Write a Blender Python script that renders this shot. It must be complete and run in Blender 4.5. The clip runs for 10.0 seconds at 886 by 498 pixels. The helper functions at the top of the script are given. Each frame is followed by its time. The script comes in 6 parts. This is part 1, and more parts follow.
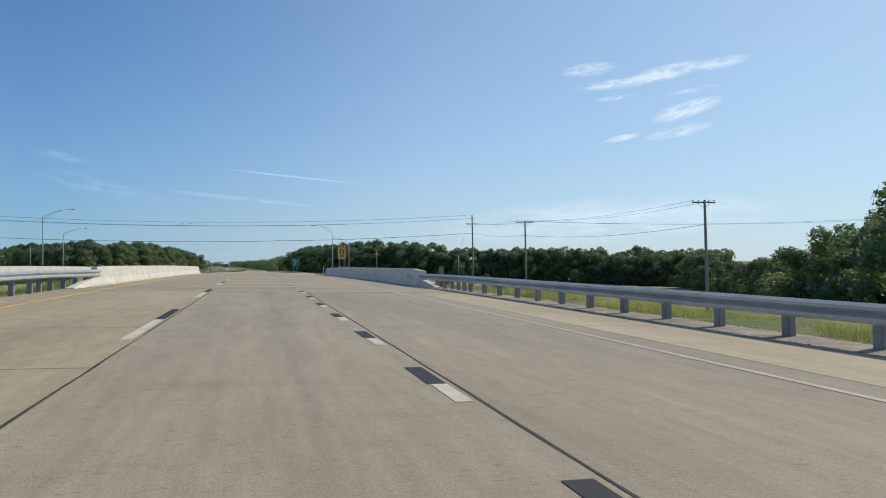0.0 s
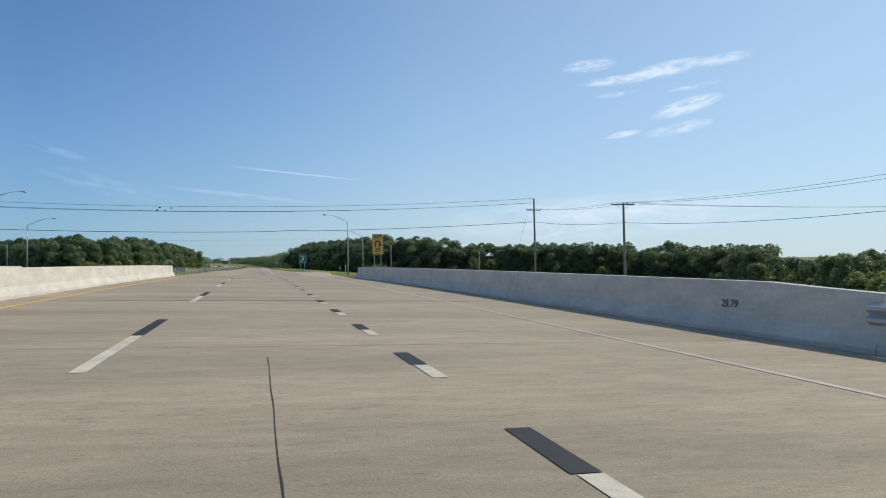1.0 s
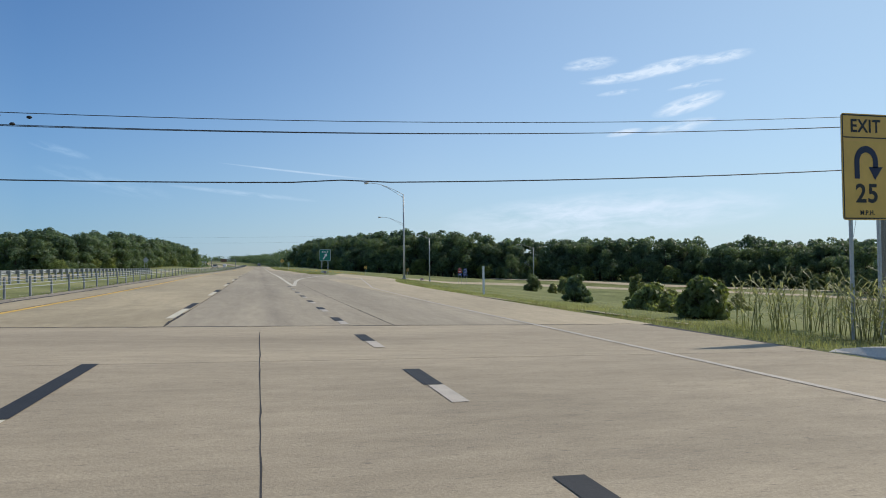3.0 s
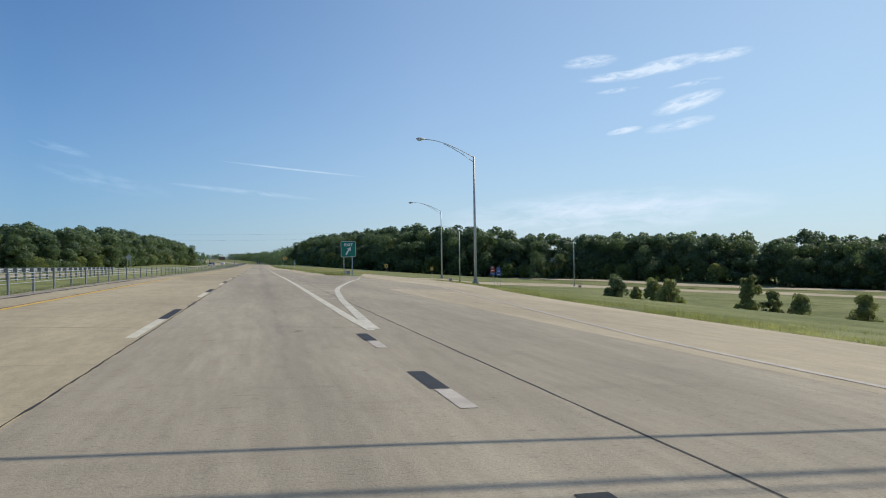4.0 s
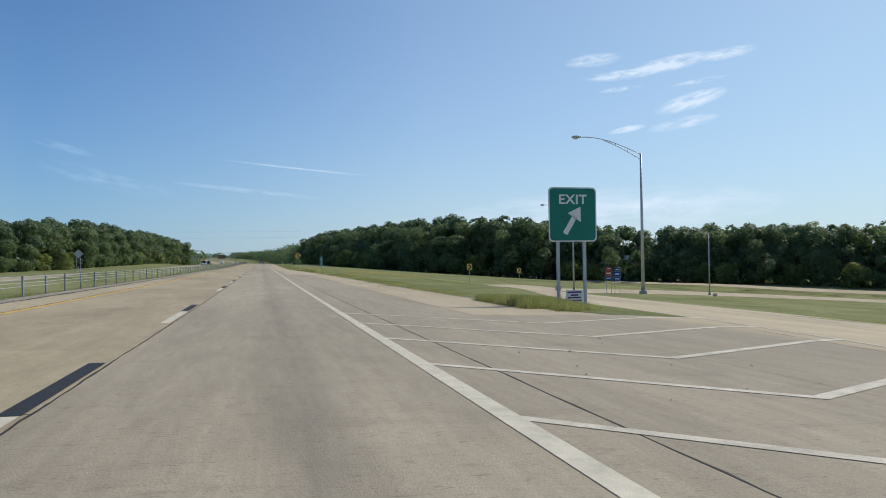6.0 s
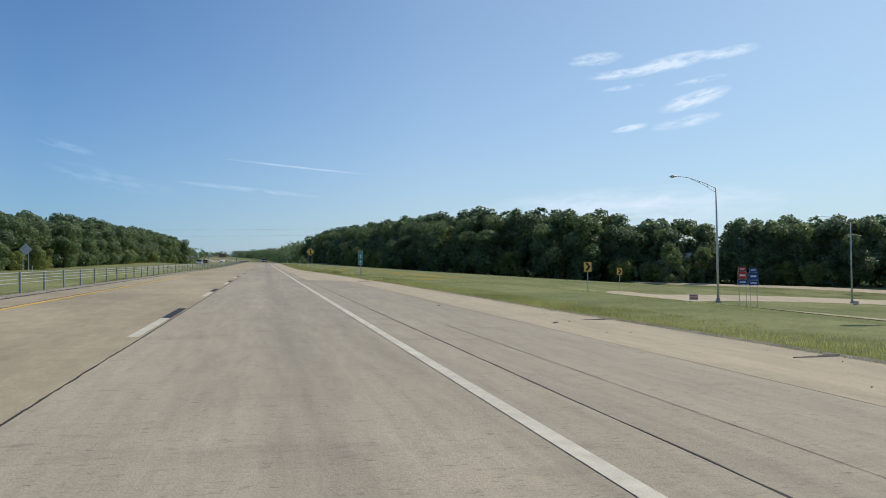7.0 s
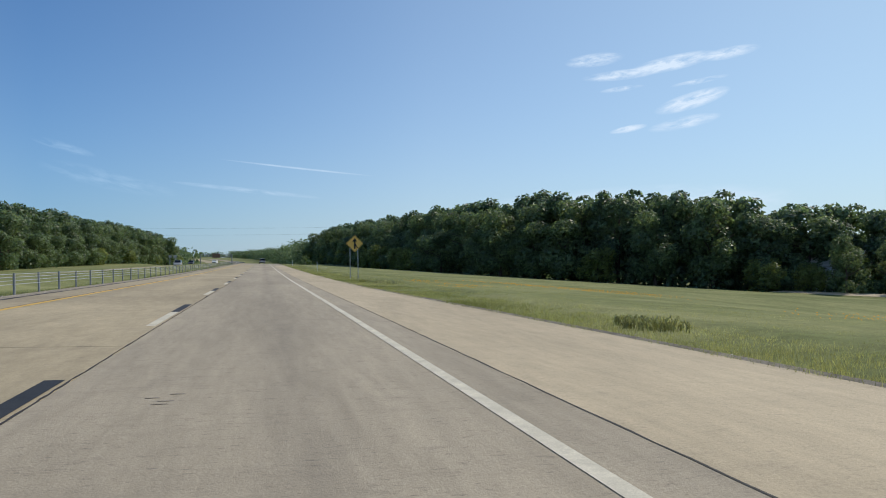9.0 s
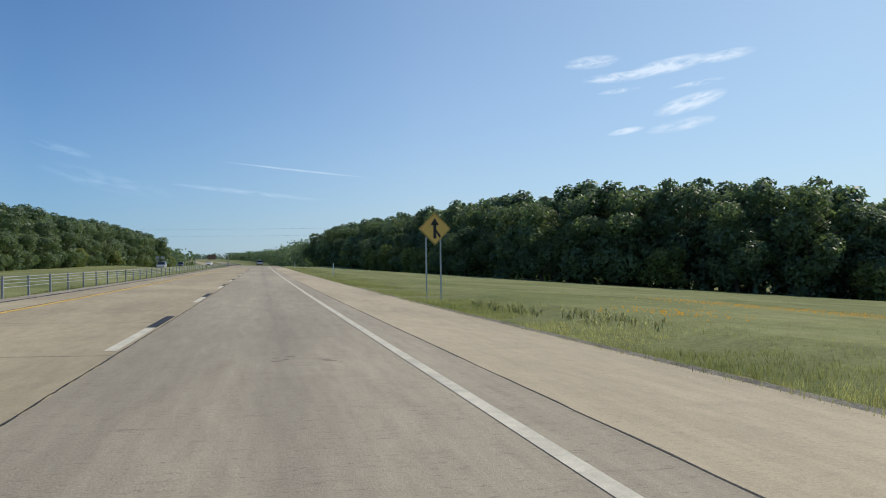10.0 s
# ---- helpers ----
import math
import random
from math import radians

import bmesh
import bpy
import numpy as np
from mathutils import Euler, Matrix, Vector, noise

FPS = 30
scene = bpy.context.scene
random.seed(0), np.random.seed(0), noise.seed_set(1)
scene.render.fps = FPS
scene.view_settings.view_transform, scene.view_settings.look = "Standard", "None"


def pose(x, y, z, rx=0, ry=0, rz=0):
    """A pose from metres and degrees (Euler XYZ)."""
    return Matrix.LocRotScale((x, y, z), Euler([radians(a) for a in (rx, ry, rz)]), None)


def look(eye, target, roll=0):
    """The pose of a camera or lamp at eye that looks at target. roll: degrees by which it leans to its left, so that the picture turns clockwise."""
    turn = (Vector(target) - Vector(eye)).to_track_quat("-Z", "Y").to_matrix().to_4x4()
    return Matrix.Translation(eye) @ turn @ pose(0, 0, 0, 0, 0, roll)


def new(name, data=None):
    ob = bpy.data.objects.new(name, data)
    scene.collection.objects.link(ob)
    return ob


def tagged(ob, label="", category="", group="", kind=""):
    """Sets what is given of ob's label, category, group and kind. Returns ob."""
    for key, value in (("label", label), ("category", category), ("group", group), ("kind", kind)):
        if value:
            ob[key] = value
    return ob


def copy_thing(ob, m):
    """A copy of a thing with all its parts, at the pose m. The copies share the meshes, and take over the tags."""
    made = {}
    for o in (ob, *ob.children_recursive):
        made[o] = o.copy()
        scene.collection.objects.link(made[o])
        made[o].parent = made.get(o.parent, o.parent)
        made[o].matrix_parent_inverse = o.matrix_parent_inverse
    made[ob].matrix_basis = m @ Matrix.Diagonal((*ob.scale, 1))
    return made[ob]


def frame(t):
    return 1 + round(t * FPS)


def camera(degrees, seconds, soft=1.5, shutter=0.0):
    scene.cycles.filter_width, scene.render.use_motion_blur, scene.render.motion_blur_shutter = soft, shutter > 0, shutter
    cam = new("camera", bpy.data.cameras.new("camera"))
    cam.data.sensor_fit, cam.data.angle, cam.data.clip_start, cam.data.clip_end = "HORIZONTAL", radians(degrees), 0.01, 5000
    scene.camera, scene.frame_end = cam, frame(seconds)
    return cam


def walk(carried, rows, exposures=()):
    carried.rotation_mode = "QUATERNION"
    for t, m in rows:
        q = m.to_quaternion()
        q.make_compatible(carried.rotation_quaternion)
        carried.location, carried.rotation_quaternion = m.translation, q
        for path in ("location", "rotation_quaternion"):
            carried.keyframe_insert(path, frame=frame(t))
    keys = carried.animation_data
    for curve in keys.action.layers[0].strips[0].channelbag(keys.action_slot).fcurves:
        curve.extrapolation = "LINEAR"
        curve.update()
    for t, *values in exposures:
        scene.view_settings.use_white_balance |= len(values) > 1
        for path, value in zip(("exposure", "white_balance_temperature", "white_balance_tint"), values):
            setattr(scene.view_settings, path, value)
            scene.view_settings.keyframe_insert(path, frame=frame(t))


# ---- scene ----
cam = camera(64.6, 10.0, soft=1.0)
PATH = [
    (0.0, (-0.026, 5.355, 1.220), (25.590, 101.972, 4.231), -0.78),
    (0.5, (-0.072, 20.013, 1.453), (25.403, 116.667, 4.472), -0.78),
    (1.0, (-0.106, 32.869, 1.645), (25.428, 129.521, 4.164), -0.78),
    (1.5, (-0.047, 46.057, 1.808), (25.482, 142.706, 4.489), -0.78),
    (2.0, (-0.041, 60.712, 1.956), (25.334, 157.403, 4.597), -0.78),
    (2.5, (-0.019, 73.500, 2.058), (25.366, 170.193, 4.550), -0.78),
    (4.0, (0.009, 116.005, 2.161), (25.436, 212.698, 4.160), -0.78),
    (4.5, (-0.009, 130.199, 2.227), (25.484, 226.874, 4.247), -0.78),
    (5.0, (-0.029, 145.657, 2.334), (25.451, 242.335, 4.390), -0.78),
    (5.5, (-0.020, 158.881, 2.397), (25.261, 255.613, 4.368), -0.78),
    (7.0, (0.048, 206.093, 2.348), (24.734, 302.983, 4.049), -0.78),
    (7.5, (0.021, 221.316, 2.387), (24.593, 318.232, 4.260), -0.78),
    (8.0, (0.046, 235.971, 2.437), (24.708, 332.859, 4.546), -0.78),
    (8.5, (0.007, 249.712, 2.484), (24.870, 346.549, 4.565), -0.78),
    (9.0, (0.077, 265.038, 2.544), (24.994, 361.867, 4.351), -0.78),
    (9.5, (0.076, 279.715, 2.591), (25.210, 376.489, 4.367), -0.78),
    (10.0, (0.083, 292.544, 2.613), (25.282, 389.295, 4.693), -0.78),
]
EXPOSURES = [(0.0, 0.0, 6080, 10), (10.0, 0.0, 6080, 10)]
walk(cam, [(t, look(eye, target, roll)) for t, eye, target, roll in PATH], EXPOSURES)

# ---- world, sun ----
SUN_AZ, SUN_EL = radians(72), radians(42)     # azimuth to the right of the road's heading (+y)
world = bpy.data.worlds.new("sky")
scene.world = world
world.use_nodes = True


def link(tree, a, b):
    tree.links.new(a, b)


def node(tree, kind, **props):
    n = tree.nodes.new(kind)
    for k, val in props.items():
        if k in n.inputs:
            n.inputs[k].default_value = val
    return n


def math_node(tree, op, a, b=None, clamp=False):
    n = tree.nodes.new("ShaderNodeMath")
    n.operation, n.use_clamp = op, clamp
    for k, val in enumerate((a, b)):
        if val is None:
            continue
        if isinstance(val, (int, float)):
            n.inputs[k].default_value = val
        else:
            tree.links.new(val, n.inputs[k])
    return n.outputs[0]


def ramp(tree, fac, stops):
    n = tree.nodes.new("ShaderNodeValToRGB")
    els = n.color_ramp.elements
    while len(els) < len(stops):
        els.new(0.5)
    for e, (p, c) in zip(els, stops):
        e.position, e.color = p, (*c, 1) if len(c) == 3 else c
    tree.links.new(fac, n.inputs[0])
    return n.outputs[0]


def mix_rgb(tree, fac, a, b, mode="MIX"):
    n = tree.nodes.new("ShaderNodeMix")
    n.data_type, n.blend_type = "RGBA", mode
    for k, val in ((0, fac), (6, a), (7, b)):
        if isinstance(val, (int, float)):
            n.inputs[k].default_value = val
        elif isinstance(val, tuple):
            n.inputs[k].default_value = (*val, 1)
        else:
            tree.links.new(val, n.inputs[k])
    return n.outputs[2]


def build_sky():
    tr = world.node_tree
    tr.nodes.clear()
    sky = tr.nodes.new("ShaderNodeTexSky")
    sky.sky_type, sky.sun_disc = "NISHITA", False
    sky.sun_elevation, sky.sun_rotation = SUN_EL, SUN_AZ
    sky.altitude, sky.air_density, sky.dust_density, sky.ozone_density = 0, 1.0, 0.05, 5.0
    tc = tr.nodes.new("ShaderNodeTexCoord")
    sep = tr.nodes.new("ShaderNodeSeparateXYZ")
    link(tr, tc.outputs["Generated"], sep.inputs[0])
    x, y, z = sep.outputs
    az = math_node(tr, "ARCTAN2", x, y)                  # radians to the right of the heading
    el = math_node(tr, "ARCSINE", z)

    def wisp(a0, e0, length, width, tilt, scale, seed, hard):
        """A streak of cirrus or a contrail about (a0, e0) degrees, long along a tilted axis."""
        da = math_node(tr, "SUBTRACT", az, radians(a0))
        de = math_node(tr, "SUBTRACT", el, radians(e0))
        ct, st = math.cos(radians(tilt)), math.sin(radians(tilt))
        u = math_node(tr, "ADD", math_node(tr, "MULTIPLY", da, ct), math_node(tr, "MULTIPLY", de, st))
        w = math_node(tr, "SUBTRACT", math_node(tr, "MULTIPLY", de, ct), math_node(tr, "MULTIPLY", da, st))
        u = math_node(tr, "DIVIDE", u, radians(length))
        w = math_node(tr, "DIVIDE", w, radians(width))
        comb = tr.nodes.new("ShaderNodeCombineXYZ")
        link(tr, math_node(tr, "MULTIPLY", u, length * scale * 0.7), comb.inputs[0])
        link(tr, math_node(tr, "MULTIPLY", w, width * scale * 2.6), comb.inputs[1])
        comb.inputs[2].default_value = seed
        ns = node(tr, "ShaderNodeTexNoise", Scale=1.0, Detail=7.0, Roughness=0.62, Distortion=0.35)
        link(tr, comb.outputs[0], ns.inputs["Vector"])
        r2 = math_node(tr, "ADD", math_node(tr, "POWER", math_node(tr, "ABSOLUTE", u), 2.0), math_node(tr, "POWER", math_node(tr, "ABSOLUTE", w), 2.0))
        env = math_node(tr, "SUBTRACT", 1.0, r2, clamp=True)
        raw = math_node(tr, "MULTIPLY", env, math_node(tr, "MULTIPLY", math_node(tr, "SUBTRACT", ns.outputs[0], hard, clamp=True), 3.4))
        return raw

    dens = None
    for args, gain in WISPS:
        d = math_node(tr, "MULTIPLY", wisp(*args), gain)
        dens = d if dens is None else math_node(tr, "ADD", dens, d)
    # thin high haze near the horizon, whiter towards the sun
    hz = math_node(tr, "POWER", math_node(tr, "SUBTRACT", 1.0, math_node(tr, "MULTIPLY", math_node(tr, "ABSOLUTE", el), 1.6), clamp=True), 4.0)
    near_sun = math_node(tr, "MULTIPLY", math_node(tr, "ADD", math_node(tr, "COSINE", math_node(tr, "SUBTRACT", az, SUN_AZ)), 1.0), 0.5)
    hazed = mix_rgb(tr, math_node(tr, "MULTIPLY", hz, 0.68), sky.outputs[0], HAZE)
    veil = math_node(tr, "MULTIPLY", math_node(tr, "POWER", near_sun, 4.0), 0.6)
    col = mix_rgb(tr, math_node(tr, "MINIMUM", dens, 0.9), mix_rgb(tr, veil, hazed, VEIL), CLOUD)
    across = math_node(tr, "SUBTRACT", 1.0, math_node(tr, "DIVIDE", math_node(tr, "ABSOLUTE", math_node(tr, "SUBTRACT", near_sun, 0.52)), 0.24), clamp=True)
    col = mix_rgb(tr, across, col, DEEP, "MULTIPLY")
    bg = node(tr, "ShaderNodeBackground", Strength=SKY_STRENGTH)
    link(tr, col, bg.inputs[0])
    out = tr.nodes.new("ShaderNodeOutputWorld")
    link(tr, bg.outputs[0], out.inputs[0])


SKY_STRENGTH, DEEP, CLOUD, HAZE, VEIL = 0.112, (0.66, 0.82, 0.94), (6.8, 7.6, 8.4), (3.4, 4.25, 5.2), (5.4, 6.7, 6.9)
WISPS = [  # ((azimuth, elevation, half length, half width, tilt, grain, seed, threshold), density)
    ((26.9, 15.6, 2.4, 0.55, 3, 1.0, 3.1, 0.36), 0.9),
    ((29.0, 14.35, 3.2, 0.42, 2, 1.0, 7.7, 0.32), 1.0),
    ((32.8, 14.9, 3.4, 0.60, 7, 0.9, 4.7, 0.30), 1.25),
    ((37.0, 15.2, 2.2, 0.45, 5, 1.0, 1.7, 0.32), 1.1),
    ((34.2, 12.0, 2.9, 0.65, 13, 0.9, 5.2, 0.30), 1.25),
    ((33.6, 10.4, 2.8, 0.50, 8, 0.9, 12.2, 0.34), 0.9),
    ((29.4, 10.2, 1.5, 0.28, 8, 1.0, 9.3, 0.26), 1.1),
    ((29.0, 13.3, 1.8, 0.22, 4, 1.0, 4.4, 0.36), 0.8),
    ((34.8, 13.4, 2.2, 0.22, 6, 1.0, 14.4, 0.36), 0.8),
    ((2.9, 7.6, 6.2, 0.09, -5.5, 0.5, 2.2, 0.15), 0.36),
    ((-1.0, 5.8, 6.0, 0.22, -5.5, 0.6, 6.6, 0.35), 0.5),
    ((-11.0, 6.4, 5.0, 0.8, -12, 0.6, 8.1, 0.42), 0.36),
    ((-14.0, 8.6, 2.2, 0.35, -14, 0.7, 2.9, 0.40), 0.5),
    ((28.0, 3.8, 14.0, 2.0, 2, 0.35, 11.0, 0.34), 0.9),
]
build_sky()
sun = new("sun", bpy.data.lights.new("sun", "SUN"))
sun.data.energy, sun.data.angle, sun.data.color = 3.4, radians(0.53), (1.0, 0.87, 0.69)
sun.matrix_world = look((0, 0, 60), (-math.sin(SUN_AZ) * math.cos(SUN_EL), -math.cos(SUN_AZ) * math.cos(SUN_EL), 60 - math.sin(SUN_EL)))


# ---- materials ----
def surface(name, base, rough=0.8, metal=0.0, vary=0.15, grain=60.0, patch=0.6, bump=0.15, second=None, object_random=0.0, island=0.0, spec=0.4, streak=None):
    """A two-scale procedural surface in world metres: grain and large stains."""
    m = bpy.data.materials.new(name)
    m.use_nodes = True
    tr = m.node_tree
    b = tr.nodes["Principled BSDF"]
    b.inputs["Roughness"].default_value, b.inputs["Metallic"].default_value = rough, metal
    b.inputs["Specular IOR Level"].default_value = spec
    geo = tr.nodes.new("ShaderNodeNewGeometry")
    pos = geo.outputs["Position"]
    if streak:
        mp = tr.nodes.new("ShaderNodeMapping")
        mp.inputs["Scale"].default_value = streak
        link(tr, pos, mp.inputs[0])
        pos = mp.outputs[0]
    n1 = node(tr, "ShaderNodeTexNoise", Scale=grain, Detail=4.0, Roughness=0.65)
    n2 = node(tr, "ShaderNodeTexNoise", Scale=patch, Detail=5.0, Roughness=0.6, Distortion=0.4)
    link(tr, geo.outputs["Position"], n1.inputs["Vector"])
    link(tr, pos, n2.inputs["Vector"])
    dark = tuple(c * (1 - vary) for c in base)
    light = tuple(min(1, c * (1 + vary)) for c in base)
    col = mix_rgb(tr, ramp(tr, n2.outputs[0], [(0.32, (0, 0, 0)), (0.68, (1, 1, 1))]), dark, second or light)
    n3 = node(tr, "ShaderNodeTexNoise", Scale=grain / 9, Detail=3.0, Roughness=0.7)
    link(tr, pos, n3.inputs["Vector"])
    col = mix_rgb(tr, 1.0, col, ramp(tr, n3.outputs[0], [(0.3, (1 - vary * 0.7,) * 3), (0.7, (1 + vary * 0.5,) * 3)]), "MULTIPLY")
    fine = ramp(tr, n1.outputs[0], [(0.3, (1 - vary, 1 - vary, 1 - vary)), (0.7, (1 + vary * 0.6,) * 3)])
    col = mix_rgb(tr, 1.0, col, fine, "MULTIPLY")
    if object_random or island:
        src = tr.nodes.new("ShaderNodeObjectInfo").outputs["Random"] if object_random else geo.outputs["Random Per Island"]
        amt = object_random or island
        shade = ramp(tr, src, [(0.0, (1 - amt,) * 3), (1.0, (1 + amt,) * 3)])
        col = mix_rgb(tr, 1.0, col, shade, "MULTIPLY")
    link(tr, col, b.inputs["Base Color"])
    if bump:
        bp = node(tr, "ShaderNodeBump", Strength=bump, Distance=0.02)
        link(tr, n1.outputs[0], bp.inputs["Height"])
        link(tr, bp.outputs[0], b.inputs["Normal"])
    return m


def foliage(name, base, tip, shine=0.3):
    m = surface(name, base, 0.5, 0, 0.3, 3.0, 0.25, 0, second=tip, island=0.35, spec=shine)
    b = m.node_tree.nodes["Principled BSDF"]
    tr = m.node_tree
    src = b.inputs["Base Color"].links[0].from_socket
    tl = tr.nodes.new("ShaderNodeBsdfTranslucent")
    link(tr, mix_rgb(tr, 1.0, src, (1.55, 1.45, 0.95), "MULTIPLY"), tl.inputs[0])
    mx = tr.nodes.new("ShaderNodeMixShader")
    mx.inputs[0].default_value = 0.5
    link(tr, b.outputs[0], mx.inputs[1])
    link(tr, tl.outputs[0], mx.inputs[2])
    link(tr, mx.outputs[0], tr.nodes["Material Output"].inputs[0])
    return m


M = {}
M["slab_tan"] = surface("tan_concrete", (0.415, 0.345, 0.222), 0.85, 0, 0.18, 45, 0.35, 0.25, object_random=0.05, streak=(1, 0.25, 1))
M["slab_grey"] = surface("grey_concrete", (0.375, 0.322, 0.235), 0.85, 0, 0.17, 55, 0.4, 0.3, object_random=0.04, streak=(1, 0.12, 1))
M["slab_warm"] = surface("warm_concrete", (0.475, 0.395, 0.265), 0.85, 0, 0.16, 45, 0.4, 0.25, object_random=0.05, streak=(1, 0.2, 1))


def oil_band(m, half=0.42):
    """Darker drip stain down the middle of a lane, broken up along its length."""
    tr = m.node_tree
    b = tr.nodes["Principled BSDF"]
    src = b.inputs["Base Color"].links[0].from_socket
    geo = tr.nodes.new("ShaderNodeNewGeometry")
    sep = tr.nodes.new("ShaderNodeSeparateXYZ")
    link(tr, geo.outputs["Position"], sep.inputs[0])
    mp = tr.nodes.new("ShaderNodeMapping")
    mp.inputs["Scale"].default_value = (2.2, 0.16, 1)
    link(tr, geo.outputs["Position"], mp.inputs[0])
    ns = node(tr, "ShaderNodeTexNoise", Scale=1.0, Detail=5.0, Roughness=0.65)
    link(tr, mp.outputs[0], ns.inputs["Vector"])
    off = math_node(tr, "DIVIDE", math_node(tr, "ABSOLUTE", math_node(tr, "SUBTRACT", sep.outputs[0], 0.35)), half)
    fac = math_node(tr, "MULTIPLY", math_node(tr, "SUBTRACT", 1.0, off, clamp=True), math_node(tr, "MULTIPLY", ns.outputs[0], 0.5))
    tracks = math_node(tr, "MULTIPLY", math_node(tr, "SUBTRACT", ns.outputs[0], 0.45, clamp=True), 0.35)
    col = mix_rgb(tr, math_node(tr, "ADD", fac, tracks, clamp=True), src, (0.15, 0.13, 0.105))
    link(tr, col, b.inputs["Base Color"])


M["slab_deck"] = surface("brownish_deck_concrete", (0.395, 0.33, 0.232), 0.85, 0, 0.18, 50, 0.4, 0.3, object_random=0.04, streak=(0.3, 1, 1))


def flecked(m, amount):
    """Short crosswise pits left by the broom and by popped stones."""
    tr = m.node_tree
    b = tr.nodes["Principled BSDF"]
    src = b.inputs["Base Color"].links[0].from_socket
    geo = tr.nodes.new("ShaderNodeNewGeometry")
    for scale, cut, gain in (((9, 26, 1), 0.57, 5.0), ((2.2, 5.5, 1), 0.60, 3.0), ((0.5, 1.3, 1), 0.56, 1.6)):
        mp = tr.nodes.new("ShaderNodeMapping")
        mp.inputs["Scale"].default_value = scale
        link(tr, geo.outputs["Position"], mp.inputs[0])
        ns = node(tr, "ShaderNodeTexNoise", Scale=1.0, Detail=4.0, Roughness=0.7)
        link(tr, mp.outputs[0], ns.inputs["Vector"])
        fac = math_node(tr, "MULTIPLY", math_node(tr, "MULTIPLY", math_node(tr, "SUBTRACT", ns.outputs[0], cut, clamp=True), gain, clamp=True), amount)
        src = mix_rgb(tr, fac, src, (0.15, 0.13, 0.105))
    link(tr, src, b.inputs["Base Color"])


oil_band(M["slab_grey"])
for key in ("slab_grey", "slab_deck"):
    flecked(M[key], 0.9)
flecked(M["slab_warm"], 0.5)
flecked(M["slab_tan"], 0.6)
M["joint"] = surface("dark_joint_sealant", (0.045, 0.04, 0.036), 0.8, 0, 0.2, 30, 2, 0.2)
M["white_paint"] = surface("worn_white_paint", (0.62, 0.575, 0.45), 0.7, 0, 0.14, 70, 3, 0.1)
M["black_paint"] = surface("black_contrast_paint", (0.026, 0.026, 0.027), 0.7, 0, 0.2, 60, 3, 0.1)
M["yellow_paint"] = surface("worn_yellow_paint", (0.72, 0.47, 0.10), 0.7, 0, 0.15, 60, 2, 0.1)
M["barrier"] = surface("cast_barrier_concrete", (0.60, 0.565, 0.485), 0.9, 0, 0.12, 30, 0.8, 0.2, streak=(1, 1, 3))
M["grass_ground"] = surface("mown_grass_ground", (0.192, 0.226, 0.08), 0.95, 0, 0.28, 9, 0.09, 0.5, second=(0.29, 0.293, 0.13), spec=0.1)
M["gravel"] = surface("roadside_gravel", (0.33, 0.285, 0.215), 0.95, 0, 0.3, 25, 1.2, 0.5)
M["galv"] = surface("galvanised_steel", (0.46, 0.48, 0.49), 0.5, 0.3, 0.12, 20, 1.0, 0.05)
M["galv_dark"] = surface("weathered_galvanised_steel", (0.26, 0.28, 0.285), 0.6, 0.2, 0.15, 20, 1.0, 0.05)
M["wood_pole"] = surface("weathered_pole_wood", (0.27, 0.245, 0.22), 0.9, 0, 0.25, 30, 3, 0.2, streak=(6, 6, 0.4))
M["wire"] = surface("black_cable", (0.02, 0.02, 0.022), 0.6, 0, 0.1, 20, 1, 0)
M["bark"] = surface("tree_bark", (0.09, 0.07, 0.05), 0.95, 0, 0.3, 18, 2, 0.4)
M["leaf_dark"] = foliage("oak_leaves", (0.118, 0.198, 0.118), (0.165, 0.240, 0.132), 0.6)
M["leaf_mid"] = foliage("elm_leaves", (0.126, 0.205, 0.105), (0.180, 0.250, 0.120), 0.6)
M["leaf_light"] = foliage("young_leaves", (0.19, 0.26, 0.075), (0.28, 0.33, 0.12), 0.5)
M["grass"] = foliage("grass_blades", (0.28, 0.328, 0.13), (0.39, 0.405, 0.205), 0.15)

# ---- building helpers ----
def mesh_object(name, bm, material, smooth=False):
    me = bpy.data.meshes.new(name)
    bm.to_mesh(me)
    bm.free()
    me.materials.append(material)
    if smooth:
        me.polygons.foreach_set("use_smooth", [True] * len(me.polygons))
    return new(name, me)


def part(name, bm, material, parent, label="", smooth=False):
    ob = mesh_object(name, bm, material, smooth)
    ob.parent = parent
    if label:
        ob["label"] = label
    return ob


def thing(name, m, label, category, group="", kind=""):
    e = new(name)
    e.empty_display_size = 0.3
    e.matrix_basis = m
    return tagged(e, label, category, group, kind)


def shape(verts, faces):
    bm = bmesh.new()
    vs = [bm.verts.new(p) for p in verts]
    for f in faces:
        bm.faces.new([vs[k] for k in f])
    return bm


def box(bm, x0, x1, y0, y1, z0, z1):
    vs = [bm.verts.new(p) for p in ((x0, y0, z0), (x1, y0, z0), (x1, y1, z0), (x0, y1, z0), (x0, y0, z1), (x1, y0, z1), (x1, y1, z1), (x0, y1, z1))]
    for f in ((3, 2, 1, 0), (4, 5, 6, 7), (0, 1, 5, 4), (1, 2, 6, 5), (2, 3, 7, 6), (3, 0, 4, 7)):
        bm.faces.new([vs[k] for k in f])
    return bm


def bevelled_box(x0, x1, y0, y1, z0, z1, r=0.01):
    bm = box(bmesh.new(), x0, x1, y0, y1, z0, z1)
    bmesh.ops.bevel(bm, geom=bm.edges[:], offset=r, segments=2, affect="EDGES")
    return bm


